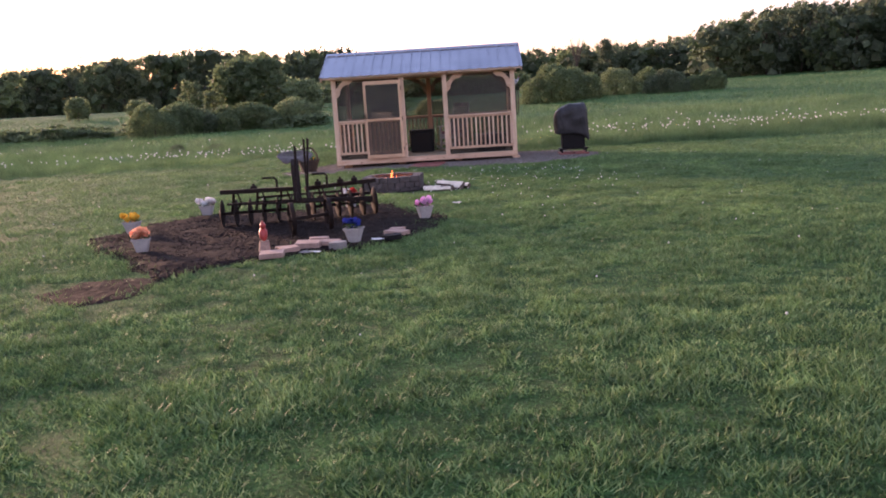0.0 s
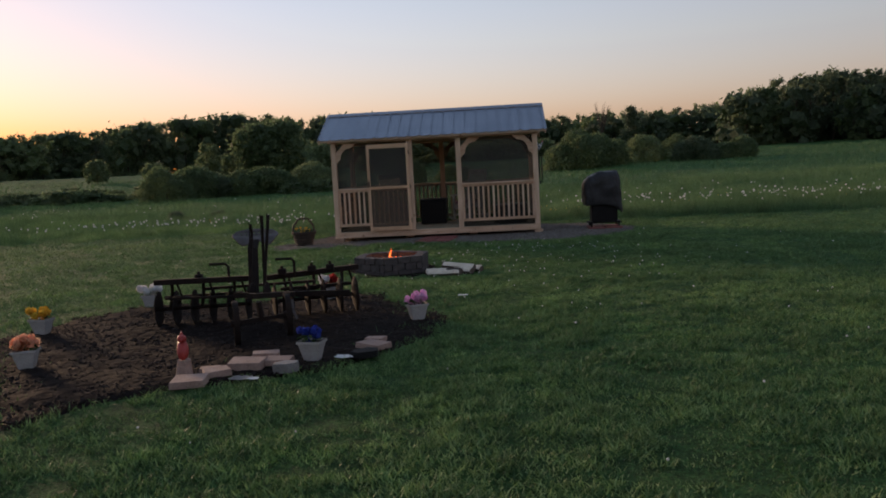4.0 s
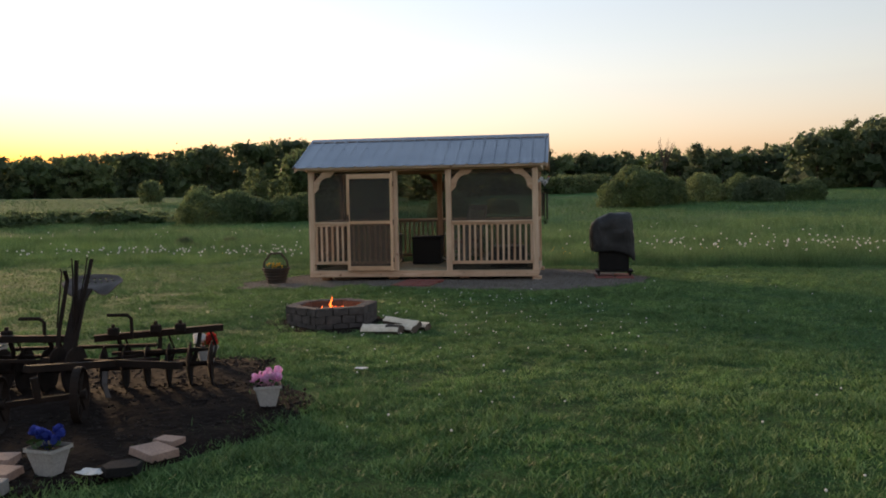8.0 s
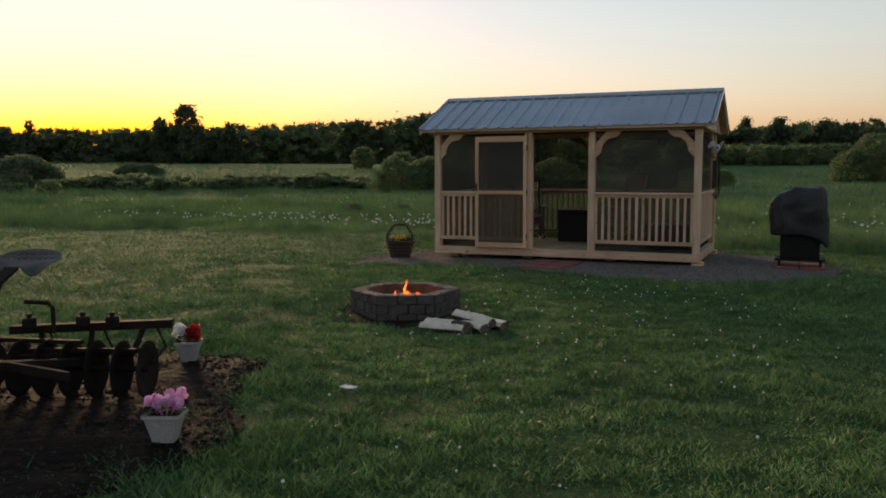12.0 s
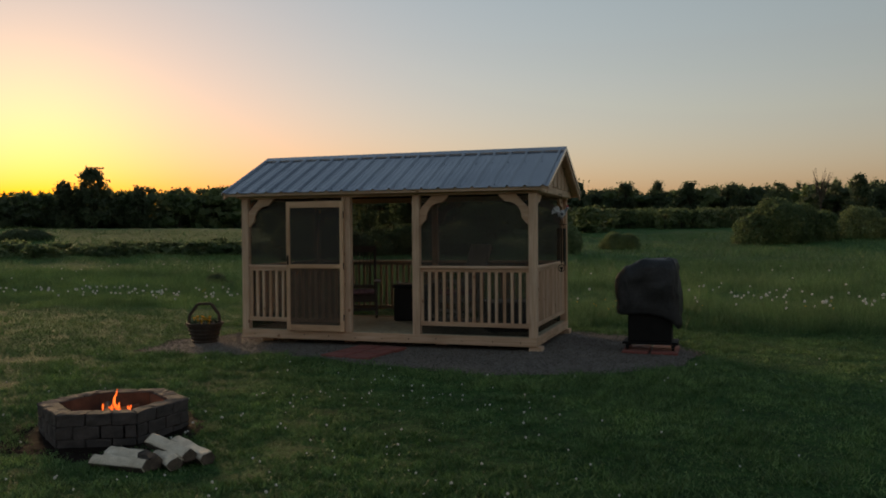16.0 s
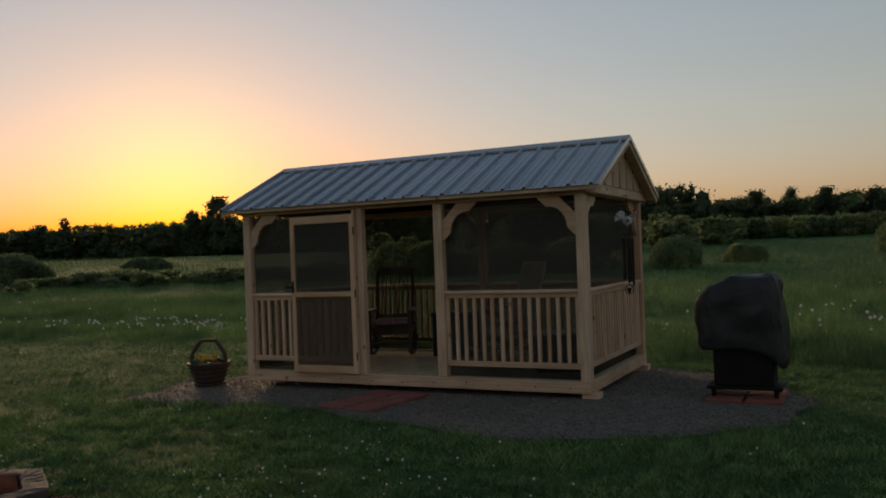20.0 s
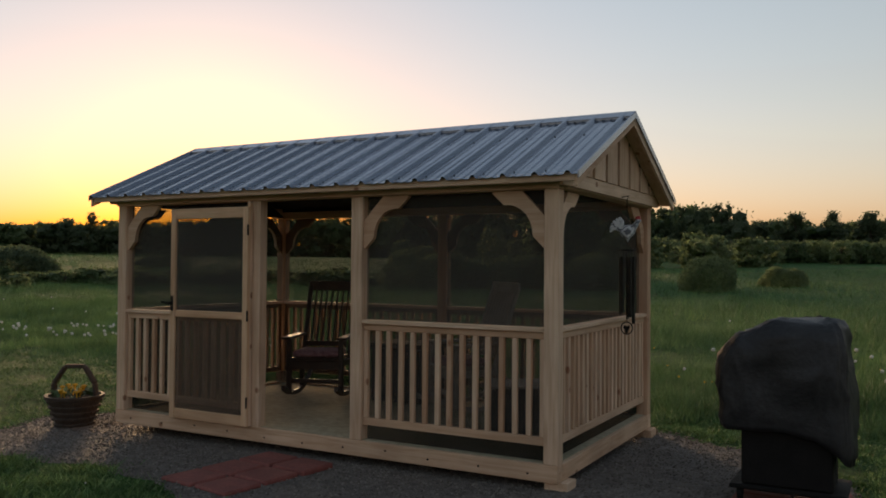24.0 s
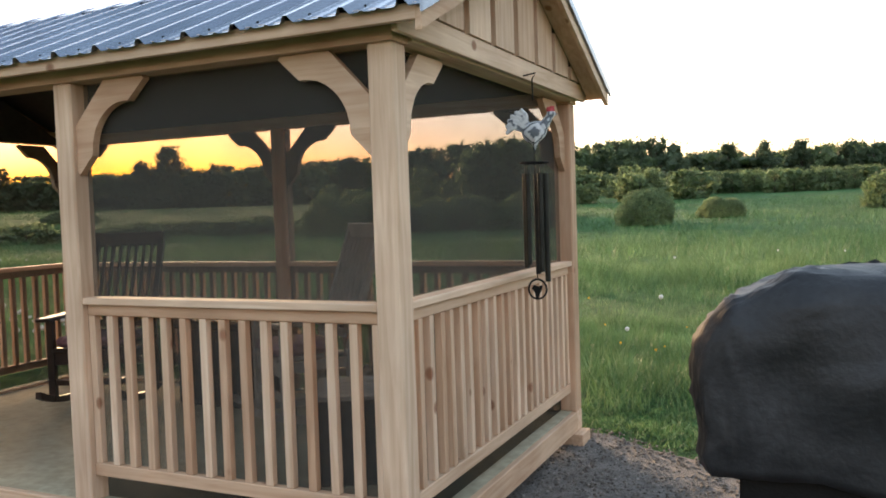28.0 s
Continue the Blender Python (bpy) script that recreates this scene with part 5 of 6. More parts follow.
def bird():
    st = bmesh.new()
    rod(st, (0, 0, 0), (0.01, 0, 0.17), 0.085, 0.065, 9)
    rough_up(st, 0.014, 0.06)
    ob = new("stone_stump", mesh_of("stone_stump", st, brick_mat))
    ob.location, ob.scale = (-1.25, -12.9, 0.03), (0.85, 0.85, 0.8)
    tagged(ob, "pale stone stump carrying a red bird figure", "stone")
    bm = bmesh.new()
    bmesh.ops.create_uvsphere(bm, u_segments=14, v_segments=10, radius=1.0, matrix=Matrix.LocRotScale((0, 0, 0.11), Euler((radians(-25), 0, 0)), (0.062, 0.07, 0.115)))
    bmesh.ops.create_uvsphere(bm, u_segments=12, v_segments=8, radius=0.046, matrix=Matrix.Translation((0, -0.02, 0.235)))
    rod(bm, (0, -0.02, 0.26), (0, 0.012, 0.315), 0.024, 0.003, 7)
    rod(bm, (0, -0.055, 0.235), (0, -0.095, 0.228), 0.016, 0.002, 6)
    rod(bm, (0, 0.05, 0.06), (0, 0.13, -0.04), 0.03, 0.014, 6)
    b = new("bird_figure", mesh_of("bird_figure", bm, bird_red, True))
    b.location, b.rotation_euler, b.scale = (-1.245, -12.9, 0.162), (0, 0, radians(20)), (0.8, 0.8, 0.78)
    tagged(b, "small red painted bird figure on a stone stump", "ornament")


bird()


# ---- the old disc harrow ----
def disc_harrow():
    h = thing("disc_harrow", "rusty antique disc harrow with a pierced iron seat", "farm implement")
    lb = ((-2.39, -10.70, 0.55), (-1.38, -10.42, 0.52))
    rb = ((-1.24, -10.30, 0.50), (-0.28, -9.70, 0.515))
    la = ((-2.50, -10.52, 0.22), (-1.42, -10.36, 0.22))
    ra = ((-1.20, -10.34, 0.23), (-0.26, -9.98, 0.23))

    def along(p, q, f):
        return tuple(a + (b - a) * f for a, b in zip(p, q))

    for a, b in (lb, rb):
        fr = part("gang_beam", beam(bmesh.new(), a, b, 0.075, 0.06), rust_mat, h)
        off = Vector((b[1] - a[1], a[0] - b[0], 0)).normalized() * 0.13
        part("angle_iron", beam(bmesh.new(), Vector(a) + off * 0.7 + Vector((0.12, 0, -0.17)), Vector(b) + off * 0.7 + Vector((-0.12, 0, -0.19)), 0.025, 0.03), rust_mat, fr)
    for (a, b), (p, q), n in ((la, lb, 6), (ra, rb, 6)):
        part("axle", rod(bmesh.new(), a, b, 0.022, sides=8), rust_mat, h)
        way = (Vector(b) - Vector(a)).normalized()
        for i in range(n):
            c = Vector(along(a, b, (i + 0.1) / (n - 0.6)))
            bm = bmesh.new()
            m = way.to_track_quat('Z', 'Y').to_matrix().to_4x4()
            rows = []
            for r, dz in ((0.02, 0.0), (0.09, 0.008), (0.155, 0.022), (0.205, 0.042), (0.205, 0.047), (0.155, 0.029), (0.09, 0.015), (0.02, 0.007)):
                rows.append([bm.verts.new(m @ Vector((r * math.cos(2 * math.pi * k / 22), r * math.sin(2 * math.pi * k / 22), dz))) for k in range(22)])
            for u, v in zip(rows, rows[1:]):
                for k in range(22):
                    bm.faces.new((u[k], u[(k + 1) % 22], v[(k + 1) % 22], v[k]))
            part("disc", bm, rust_mat, h, "rusty concave disc", True, at=c)
            # scraper arm from the beam down to the disc
            t = Vector(along(p, q, (i + 0.4) / n))
            if i % 2:
                part("scraper", path_beam([t + Vector((0, 0, -0.03)), t + Vector((0.03, 0.05, -0.18)), c + Vector((0.04, 0.06, 0.04))]), rust_mat, h)
        for f in (0.18, 0.5, 0.82):
            t, c = Vector(along(p, q, f)), Vector(along(a, b, f))
            part("hanger", path_beam([t, (t + c) / 2 + Vector((0, 0.04, 0.03)), c], 0.035, 0.02), rust_mat, h)
    for (a, b) in (la, ra):
        q = Vector(b) - Vector(a)
        part("tie_bar", beam(bmesh.new(), Vector(a) + q * 0.12 + Vector((0, 0.02, 0.13)), Vector(b) - q * 0.08 + Vector((0, 0.02, 0.13)), 0.05, 0.03), rust_mat, h)
    # centre: drawbar, truck wheels, levers, seat
    part("drawbar", beam(bmesh.new(), (-0.70, -10.2, 0.29), (-1.07, -11.5, 0.47), 0.075, 0.055), rust_mat, h)
    part("cross_bar", beam(bmesh.new(), (-1.52, -10.63, 0.36), (-0.2, -10.74, 0.355), 0.035, 0.06), rust_mat, h)
    part("cross_bar", beam(bmesh.new(), (-1.95, -10.42, 0.42), (-0.72, -10.15, 0.42), 0.05, 0.03), rust_mat, h)
    for (x, y), t in (((-1.16, -11.72), 20), ((-0.74, -11.35), 20)):
        w = bmesh.new()
        rows = [[w.verts.new((u, rr * math.cos(2 * math.pi * k / 28), rr * math.sin(2 * math.pi * k / 28))) for k in range(28)] for u, rr in ((-0.028, 0.218), (0.028, 0.218), (0.028, 0.205), (-0.028, 0.205))]
        for i in range(4):
            u, v = rows[i], rows[(i + 1) % 4]
            for k in range(28):
                w.faces.new((u[k], u[(k + 1) % 28], v[(k + 1) % 28], v[k]))
        bmesh.ops.recalc_face_normals(w, faces=w.faces)
        wh = part("truck_wheel", w, rust_mat, h, "spoked iron truck wheel", at=(x, y, 0.245))
        wh.rotation_euler = (0, 0, radians(t))
        for k in range(8):
            a = math.pi * k / 4
            part("spoke", rod(bmesh.new(), (0, 0.03 * math.cos(a), 0.03 * math.sin(a)), (0, 0.21 * math.cos(a), 0.21 * math.sin(a)), 0.009, sides=6), rust_mat, wh)
        part("hub", rod(bmesh.new(), (-0.05, 0, 0), (0.05, 0, 0), 0.035, sides=10), rust_mat, wh)
    part("truck_axle", beam(bmesh.new(), (-1.16, -11.72, 0.245), (-0.74, -11.35, 0.245), 0.04, 0.04), rust_mat, h)
    part("truck_post", rod(bmesh.new(), (-0.96, -11.54, 0.24), (-0.97, -11.56, 0.42), 0.03), rust_mat, h)
    sp = bmesh.new()
    pts = [(-1.29, -10.65, 0.36), (-1.315, -10.52, 0.55), (-1.37, -10.3, 0.84), (-1.395, -10.14, 0.925)]
    for a, b in zip(pts, pts[1:]):
        beam(sp, a, b, 0.115, 0.022, 0)
    part("seat_spring", sp, rust_mat, h, "flat iron seat spring")
    seat = pan_seat()
    part("seat", seat, seat_iron, h, "pierced pan seat", True, at=(-1.42, -9.99, 0.95)).rotation_euler = (radians(2), 0, radians(16))
    # hand levers leaning back beside the seat, their latch handles on top
    for pts in ([(-1.27, -10.83, 0.4), (-1.27, -10.76, 0.66), (-1.27, -10.62, 1.05), (-1.27, -10.65, 1.14)],
                [(-1.12, -10.79, 0.4), (-1.12, -10.77, 0.65), (-1.12, -10.71, 1.235)],
                [(-1.10, -10.87, 0.4), (-1.10, -10.79, 0.65), (-1.10, -10.515, 1.23)]):
        lever = part("lever", path_beam(pts, 0.028, 0.018), rust_mat, h)
        a, b = Vector(pts[-2]), Vector(pts[-1])
        way = Vector((0, -0.035, 0.01))
        part("latch_rod", path_rod(bmesh.new(), [Vector(pts[1]) + way, b + way * 1.4 - (b - a) * 0.2, b + way * 2.0], 0.006, 6), rust_mat, lever)
        part("quadrant", outline(bmesh.new(), [(pts[0][1] + 0.14 * math.cos(k), 0.36 + 0.16 * math.sin(k)) for k in np.linspace(0.25, 2.9, 9)], 0.012, 0), rust_mat, h, at=(pts[0][0] + 0.02, 0, 0))
    for x, y in ((-1.62, -10.45), (-0.93, -10.2)):
        cr = path_rod(bmesh.new(), [(x, y, 0.48), (x, y, 0.665), (x - 0.03, y - 0.01, 0.70), (x - 0.2, y - 0.06, 0.705)], 0.016, 7)
        part("crank", cr, rust_mat, h)
    for x, y in ((-1.95, -10.5), (-0.75, -10.1), (-0.55, -10.02), (-1.05, -10.3)):
        bk = box(x - 0.045, x + 0.045, y - 0.035, y + 0.035, 0.52, 0.60, 0.012)
        rod(bk, (x, y, 0.59), (x, y, 0.63), 0.018)
        part("bracket", bk, rust_mat, h)
    part("clevis", path_beam([(-0.82, -10.85, 0.32), (-0.80, -10.9, 0.22), (-0.76, -10.92, 0.12)], 0.04, 0.012), seat_iron, h)


def path_beam(pts, w=0.022, t=0.012):
    bm = bmesh.new()
    for a, b in zip(pts, pts[1:]):
        beam(bm, a, b, w, t, 0)
    return bm


def pan_seat():
    """A tractor seat: a dished pan with a raised rim behind, two thigh lobes in front and rows of slots."""
    bm = bmesh.new()
    nu, nv = 28, 14
    grid = {}
    for i in range(nu + 1):
        for j in range(nv + 1):
            u, v = -1 + 2 * i / nu, -1 + 2 * j / nv
            # square grid pressed into an ellipse
            x, y = u * math.sqrt(1 - v * v / 2.2), v * math.sqrt(1 - u * u / 2.2)
            back, fore = max(0.0, y), max(0.0, -y)
            thigh = math.exp(-((abs(x) - 0.58) / 0.34) ** 2)
            dish = 0.03 * x * x + 0.085 * back ** 1.5 - 0.10 * fore ** 1.4 * (0.12 + 0.88 * thigh)
            notch = 0.075 * max(0.0, 1 - abs(x) * 3.2) * fore ** 1.5
            grid[i, j] = bm.verts.new((0.27 * x, 0.165 * y + notch, dish))
    for i in range(nu):
        for j in range(nv):
            slot = (j == 11 and i % 3 == 1 or j == 9 and i % 3 == 2) and 3 < i < nu - 4
            if not slot:
                bm.faces.new((grid[i, j], grid[i + 1, j], grid[i + 1, j + 1], grid[i, j + 1]))
    ex = bmesh.ops.extrude_face_region(bm, geom=bm.faces[:])
    for g in ex["geom"]:
        if isinstance(g, bmesh.types.BMVert):
            g.co.z -= 0.008
    bmesh.ops.recalc_face_normals(bm, faces=bm.faces)
    return bm


disc_harrow()


# ---- trees and bushes ----
def crown_quads(n, lobes, leaf, gen, tall=1.6, low=0.1, core=0.86, cone=False, swell=1.0):
    """Leaf quads of a crown one metre high and about one metre wide, meant to be grown tall times as high as wide:
    round lobes, each a rough core under a coat of leaves."""
    cz = gen.uniform(low, 0.9, lobes)
    reach = 0.38 * np.sqrt(np.clip(1 - ((cz - 0.42) / 0.55) ** 2, 0.04, 1))
    if cone:
        cz = low + (0.95 - low) * gen.uniform(0, 1, lobes) ** 1.25
        reach = 0.40 * np.clip((1.0 - cz) / (1.0 - low), 0.02, 1) ** 0.6
    a = gen.uniform(0, 2 * np.pi, lobes)
    rr = reach * np.sqrt(gen.uniform(0.1, 1, lobes))
    cen = np.stack([rr * np.cos(a), rr * np.sin(a), cz], -1)
    rad = swell * gen.uniform(0.45, 0.85, lobes) / math.sqrt(lobes)
    round_ = np.array((1, 1, 1 / tall))
    d = gen.normal(size=(n, 3))
    d /= np.linalg.norm(d, axis=1)[:, None]
    which = gen.integers(0, lobes, n)
    p = cen[which] + d * (rad[which] * gen.uniform(0.6, 1.0, n) ** 0.5 * gen.choice((1.0, 1.25, 1.7), n, p=(0.5, 0.32, 0.18)))[:, None] * round_
    p[:, 2] = np.clip(p[:, 2], 0.015, 1.0)
    place, off = leaves_at(p, leaf, gen)
    if core:
        cube = np.array([(x, y, z) for x in (-1, 1) for y in (-1, 1) for z in (-1, 1)]) / 3 ** 0.5
        side = [(0, 1, 3, 2), (4, 6, 7, 5), (0, 4, 5, 1), (2, 3, 7, 6), (0, 2, 6, 4), (1, 5, 7, 3)]
        v = cube[None] * gen.uniform(0.75, 1.1, (lobes, 8))[..., None]
        for i, j in ((0, 1), (1, 2)):
            turn = gen.uniform(0, 6.28, lobes)[:, None]
            v[..., i], v[..., j] = v[..., i] * np.cos(turn) - v[..., j] * np.sin(turn), v[..., i] * np.sin(turn) + v[..., j] * np.cos(turn)
        v = cen[:, None] + v * (rad * core)[:, None, None] * round_
        v[..., 2] = np.clip(v[..., 2], 0.0, 0.97)
        lump = v[:, np.array(side)].reshape(-1, 4, 3)
        place = np.concatenate([np.repeat(place, 4, 1), lump])
        off = np.concatenate([off, np.zeros_like(lump)])
    return place, off


def leaves_at(p, leaf, gen):
    """Places and corner offsets of leaf clumps at p."""
    n = len(p)
    u = gen.normal(size=(n, 3))
    u /= np.linalg.norm(u, axis=1)[:, None]
    w = np.cross(u, gen.normal(size=(n, 3)))
    w /= np.linalg.norm(w, axis=1)[:, None]
    s = leaf * gen.uniform(0.55, 1.35, n)[:, None]
    off = np.stack([-u * s - w * s * 0.3, -u * s * 0.1 - w * s * 0.8, u * s + w * s * 0.25, u * s * 0.1 + w * s * 0.8], 1)
    return p[:, None], off


def grown(crown, w, h):
    """A crown brought to its width and height, with its leaves kept in shape."""
    return (crown[0] * (w, w, h) + crown[1] * w).reshape(-1, 3)


def dome_quads(n, gen):
    """Leaf quads of a bush: a rounded, lumpy mound down to the grass, radius one and height one."""
    lump = gen.normal(size=(11, 3))
    lump /= np.linalg.norm(lump, axis=1)[:, None]
    lump[:, 2] = np.abs(lump[:, 2])
    d = gen.normal(size=(n, 3))
    d[:, 2] = np.abs(d[:, 2])
    d /= np.linalg.norm(d, axis=1)[:, None]
    near = np.max(d @ lump.T, axis=1)
    r = (0.58 + 0.42 * np.clip((near - 0.62) / 0.38, 0, 1)) * gen.uniform(0.78, 1.04, n)
    p = d * r[:, None]
    p[:, 2] = np.clip(p[:, 2], 0.02, None)
    return leaves_at(p, 3.0 / math.sqrt(n), gen)


def trunk_quads(top, r0, r1, gen, limbs=4, sides=6, spread=0.3):
    """A tapered trunk with limbs, in the same one-metre measure."""
    out = []

    def limb(a, b, ra, rb):
        a, b = np.array(a, float), np.array(b, float)
        w = (b - a) / np.linalg.norm(b - a)
        u = np.cross(w, (0.3, 0.9, 0.1))
        u /= np.linalg.norm(u)
        v = np.cross(w, u)
        ang = np.linspace(0, 2 * np.pi, sides + 1)
        lo = a + ra * (np.cos(ang)[:, None] * u + np.sin(ang)[:, None] * v)
        hi = b + rb * (np.cos(ang)[:, None] * u + np.sin(ang)[:, None] * v)
        for i in range(sides):
            out.extend((lo[i], lo[i + 1], hi[i + 1], hi[i]))
    mid = (gen.uniform(-0.03, 0.03), gen.uniform(-0.03, 0.03), top * 0.5)
    limb((0, 0, -0.03), mid, r0, (r0 + r1) / 2)
    limb(mid, (gen.uniform(-0.04, 0.04), gen.uniform(-0.04, 0.04), top), (r0 + r1) / 2, r1)
    for i in range(limbs):
        z = top * gen.uniform(0.4, 0.9)
        a = gen.uniform(0, 6.28)
        f = gen.uniform(0.6, 1.1) * spread
        limb((mid[0], mid[1], z), (f * math.cos(a), f * math.sin(a), z + f * gen.uniform(0.4, 1.0)), r1 * 1.2, r1 * 0.35)
    return np.array(out)


def quads_object(name, verts, mat, index=None, **tags):
    f = np.arange(len(verts)).reshape(-1, 4)
    return arrays(name, verts, f, mat if isinstance(mat, list) else [mat], index=index, **tags)


tree_gen = np.random.default_rng(21)
PROTO = [crown_quads(1300, 62, 0.027, tree_gen, 1.6, 0.06, 0.8) for _ in range(9)]
UNDER = [crown_quads(420, 26, 0.03, tree_gen, 1.0, 0.02) for _ in range(5)]
PROTO_TRUNK = [trunk_quads(0.7, 0.018, 0.008, tree_gen, 3, 4) for _ in range(4)]


def woods(name, spots, label, light=0.2):
    """Many far trees as one mass: spots of x, y, height, width."""
    vs, ix = [], []
    for x, y, h, w, tall in spots:
        pool = PROTO if tall else UNDER
        q = grown(pool[tree_gen.integers(0, len(pool))], w, h)
        a = tree_gen.uniform(0, 6.28)
        c, s = math.cos(a), math.sin(a)
        q = np.stack([q[:, 0] * c - q[:, 1] * s, q[:, 0] * s + q[:, 1] * c, q[:, 2] * 1.02 - 0.05 * h], -1)
        t = PROTO_TRUNK[tree_gen.integers(0, len(PROTO_TRUNK))] * (w, w, h)
        z = float(land(x, y))
        vs += [q + (x, y, z), t + (x, y, z)]
        k = tree_gen.uniform(0, 1)
        leaf = 2 if k < light * 0.4 else (1 if k < light + 0.25 else 0)
        ix += [np.full(len(q) // 4, leaf), np.full(len(t) // 4, 3)]
    return quads_object(name, np.concatenate(vs), leaf_mats + [bark_mat], np.concatenate(ix), kind="stuff", label=label, category="woods")


def polar(eye, az, d):
    a = radians(az)
    return eye[0] + d * math.sin(a), eye[1] + d * math.cos(a)


def belt(eye, az0, az1, d0, d1, step, top, vary, wide, gen, gaps=1):
    """Trees filling a belt seen from eye; top(az) is the tree line's elevation in degrees."""
    out = []
    d = d0
    while d <= d1:
        az = az0 + gen.uniform(0, 1)
        while az < az1:
            x, y = polar(eye, az + gen.uniform(-0.2, 0.2), d + gen.uniform(-4, 4))
            dist = math.hypot(x - eye[0], y - eye[1])
            h = eye[2] + dist * math.tan(radians(top(az))) - float(land(x, y))
            h *= gen.uniform(1 - vary, 1 + vary * 0.55)
            out.append((x, y, max(h, 1.0), wide * gen.uniform(0.7, 1.25), True))
            out.append((x + gen.uniform(-2, 2), y + gen.uniform(-2, 2), max(h * gen.uniform(0.8, 0.97), 1.0), wide * 1.5, False))
            az += math.degrees(step / d) * gen.uniform(0.7, 1.3)
        d += (d1 - d0) / gaps - 0.01
    return out


MID = (3.5, -12.0, 1.7)


def left_top(az):
    return float(np.interp(az, (-80, -57, -46, -36, -30, -25, -20, -17, -13, -9), (2.6, 2.65, 3.0, 3.5, 3.9, 4.25, 4.7, 4.75, 4.5, 4.2)))


def middle_top(az):
    return float(np.interp(az, (-16, -2, 6, 18), (3.2, 3.2, 3.5, 3.6)))


def right_top(az):
    return float(np.interp(az, (14, 15.5, 17, 19, 22, 30, 50), (3.5, 4.1, 4.6, 5.2, 5.4, 5.0, 5.0)))


woods("woods_far_left", belt(MID, -72, -9, 172, 200, 3.6, left_top, 0.09, 7.0, tree_gen), "dark broadleaf woods on the far side of the meadow", 0.1)
woods("woods_far_middle", belt(MID, -16, 18, 168, 192, 3.5, middle_top, 0.1, 6.5, tree_gen), "dark woods along the horizon", 0.15)
woods("woods_near_right", belt(MID, 16.0, 52, 112, 128, 2.6, right_top, 0.1, 5.5, tree_gen, 2), "tall dark woods at the edge of the field", 0.05)
woods("willow_hedge", belt((4.5, -6, 1.7), -14, 2.5, 106, 114, 1.0, lambda a: 1.9, 0.06, 2.2, tree_gen), "light green willow thicket across the field", 2.2)
woods("saplings", belt(MID, -17, -7, 98, 118, 3.4, lambda a: 2.3, 0.35, 4.2, tree_gen), "light green young trees before the woods", 2.2)


woods("tall_weeds", [(*polar(MID, az, d), tree_gen.uniform(0.5, 1.05), tree_gen.uniform(1.6, 3.2), False)
                     for az, d in zip(tree_gen.uniform(-60, -14, 150), tree_gen.normal(62, 2.6, 150))], "dark band of tall weeds across the meadow", 0.9)


def lone_tree(name, eye, az, d, top, width, mat, label, leaves=1400, category="tree", trunk=0.55):
    x, y = polar(eye, az, d)
    z = float(land(x, y))
    h = eye[2] + d * math.tan(radians(top)) - z
    t = thing(name, label, category, (x, y, z))
    gen = np.random.default_rng(int(abs(az) * 100 + d))
    if category == "bush":
        q = grown(dome_quads(leaves, gen), width * 0.62, h)
    else:
        q = grown(crown_quads(leaves, 120, 0.024, gen, h / width, 0.1, 0.75, name == "tree", 1.35), width, h * 1.02)
    ob = quads_object("crown", q, mat)
    ob.parent = t
    ob = quads_object("trunk", trunk_quads(trunk, 0.02, 0.008, gen, 6, 7) * (width, width, h), bark_mat)
    ob.parent = t
    return t


E8, E17, E23, E28 = (2.94, -17.2, 1.69), (5.2, -11.1, 1.76), (4.77, -6.3, 1.72), (4.02, -2.97, 1.64)
LITE, MIDL, DARK = leaf_mats[2], leaf_mats[1], leaf_mats[0]
# rounded bushes standing in the meadow
for eye, az, d, top, w, mat, label in (
        (E28, -11.1, 50, 0.95, 3.3, LITE, "rounded green bush standing alone in the meadow"),
        (E28, -6.35, 56, 0.42, 2.6, LITE, "low green bush in the meadow"),
        (E8, 4.6, 78, 2.15, 5.2, MIDL, "large spreading green bush in the meadow"),
        (E8, 6.4, 80, 1.9, 4.6, MIDL, "large spreading green bush in the meadow"),
        (E8, 9.2, 84, 1.55, 3.6, LITE, "rounded pale green bush in the meadow"),
        (E8, 11.2, 86, 1.5, 3.0, MIDL, "rounded green bush in the meadow"),
        (E8, 12.6, 82, 1.25, 3.8, DARK, "rounded dark green bush in the meadow"),
        (E8, 15.2, 84, 1.2, 3.8, MIDL, "rounded green bush by the woods"),
        (E8, -24.2, 60, 1.1, 3.2, MIDL, "green bush among the meadow grass"),
        (E8, -22.4, 62, 1.0, 3.6, MIDL, "green bush among the meadow grass"),
        (E8, -19.6, 64, 0.7, 3.4, MIDL, "green bush among the meadow grass"),
        (E8, -21.8, 63, 0.6, 4.0, DARK, "low dark willow bush in the meadow"),
        (E8, -17.5, 66, 0.7, 4.4, MIDL, "low green willow bush in the meadow"),
        (E8, -14.2, 68, 0.8, 4.0, LITE, "low pale willow bush in the meadow"),
        (E28, -58, 64, 1.3, 5.0, DARK, "dark bush beside the meadow"),
        (E28, -49, 80, 0.7, 4.0, DARK, "dark bush beside the meadow"),
        (E8, -25.4, 33, -2.1, 1.0, DARK, "small dark shrub in the tall grass"),
        (E8, -22.6, 34, -2.2, 0.8, DARK, "small dark shrub in the tall grass"),
        (E8, -30.0, 38, -2.2, 0.9, DARK, "small dark shrub in the tall grass")):
    lone_tree("bush", eye, az, d, top, w, mat, label, 13000 if eye is E28 else 8500, "bush", 0.4)
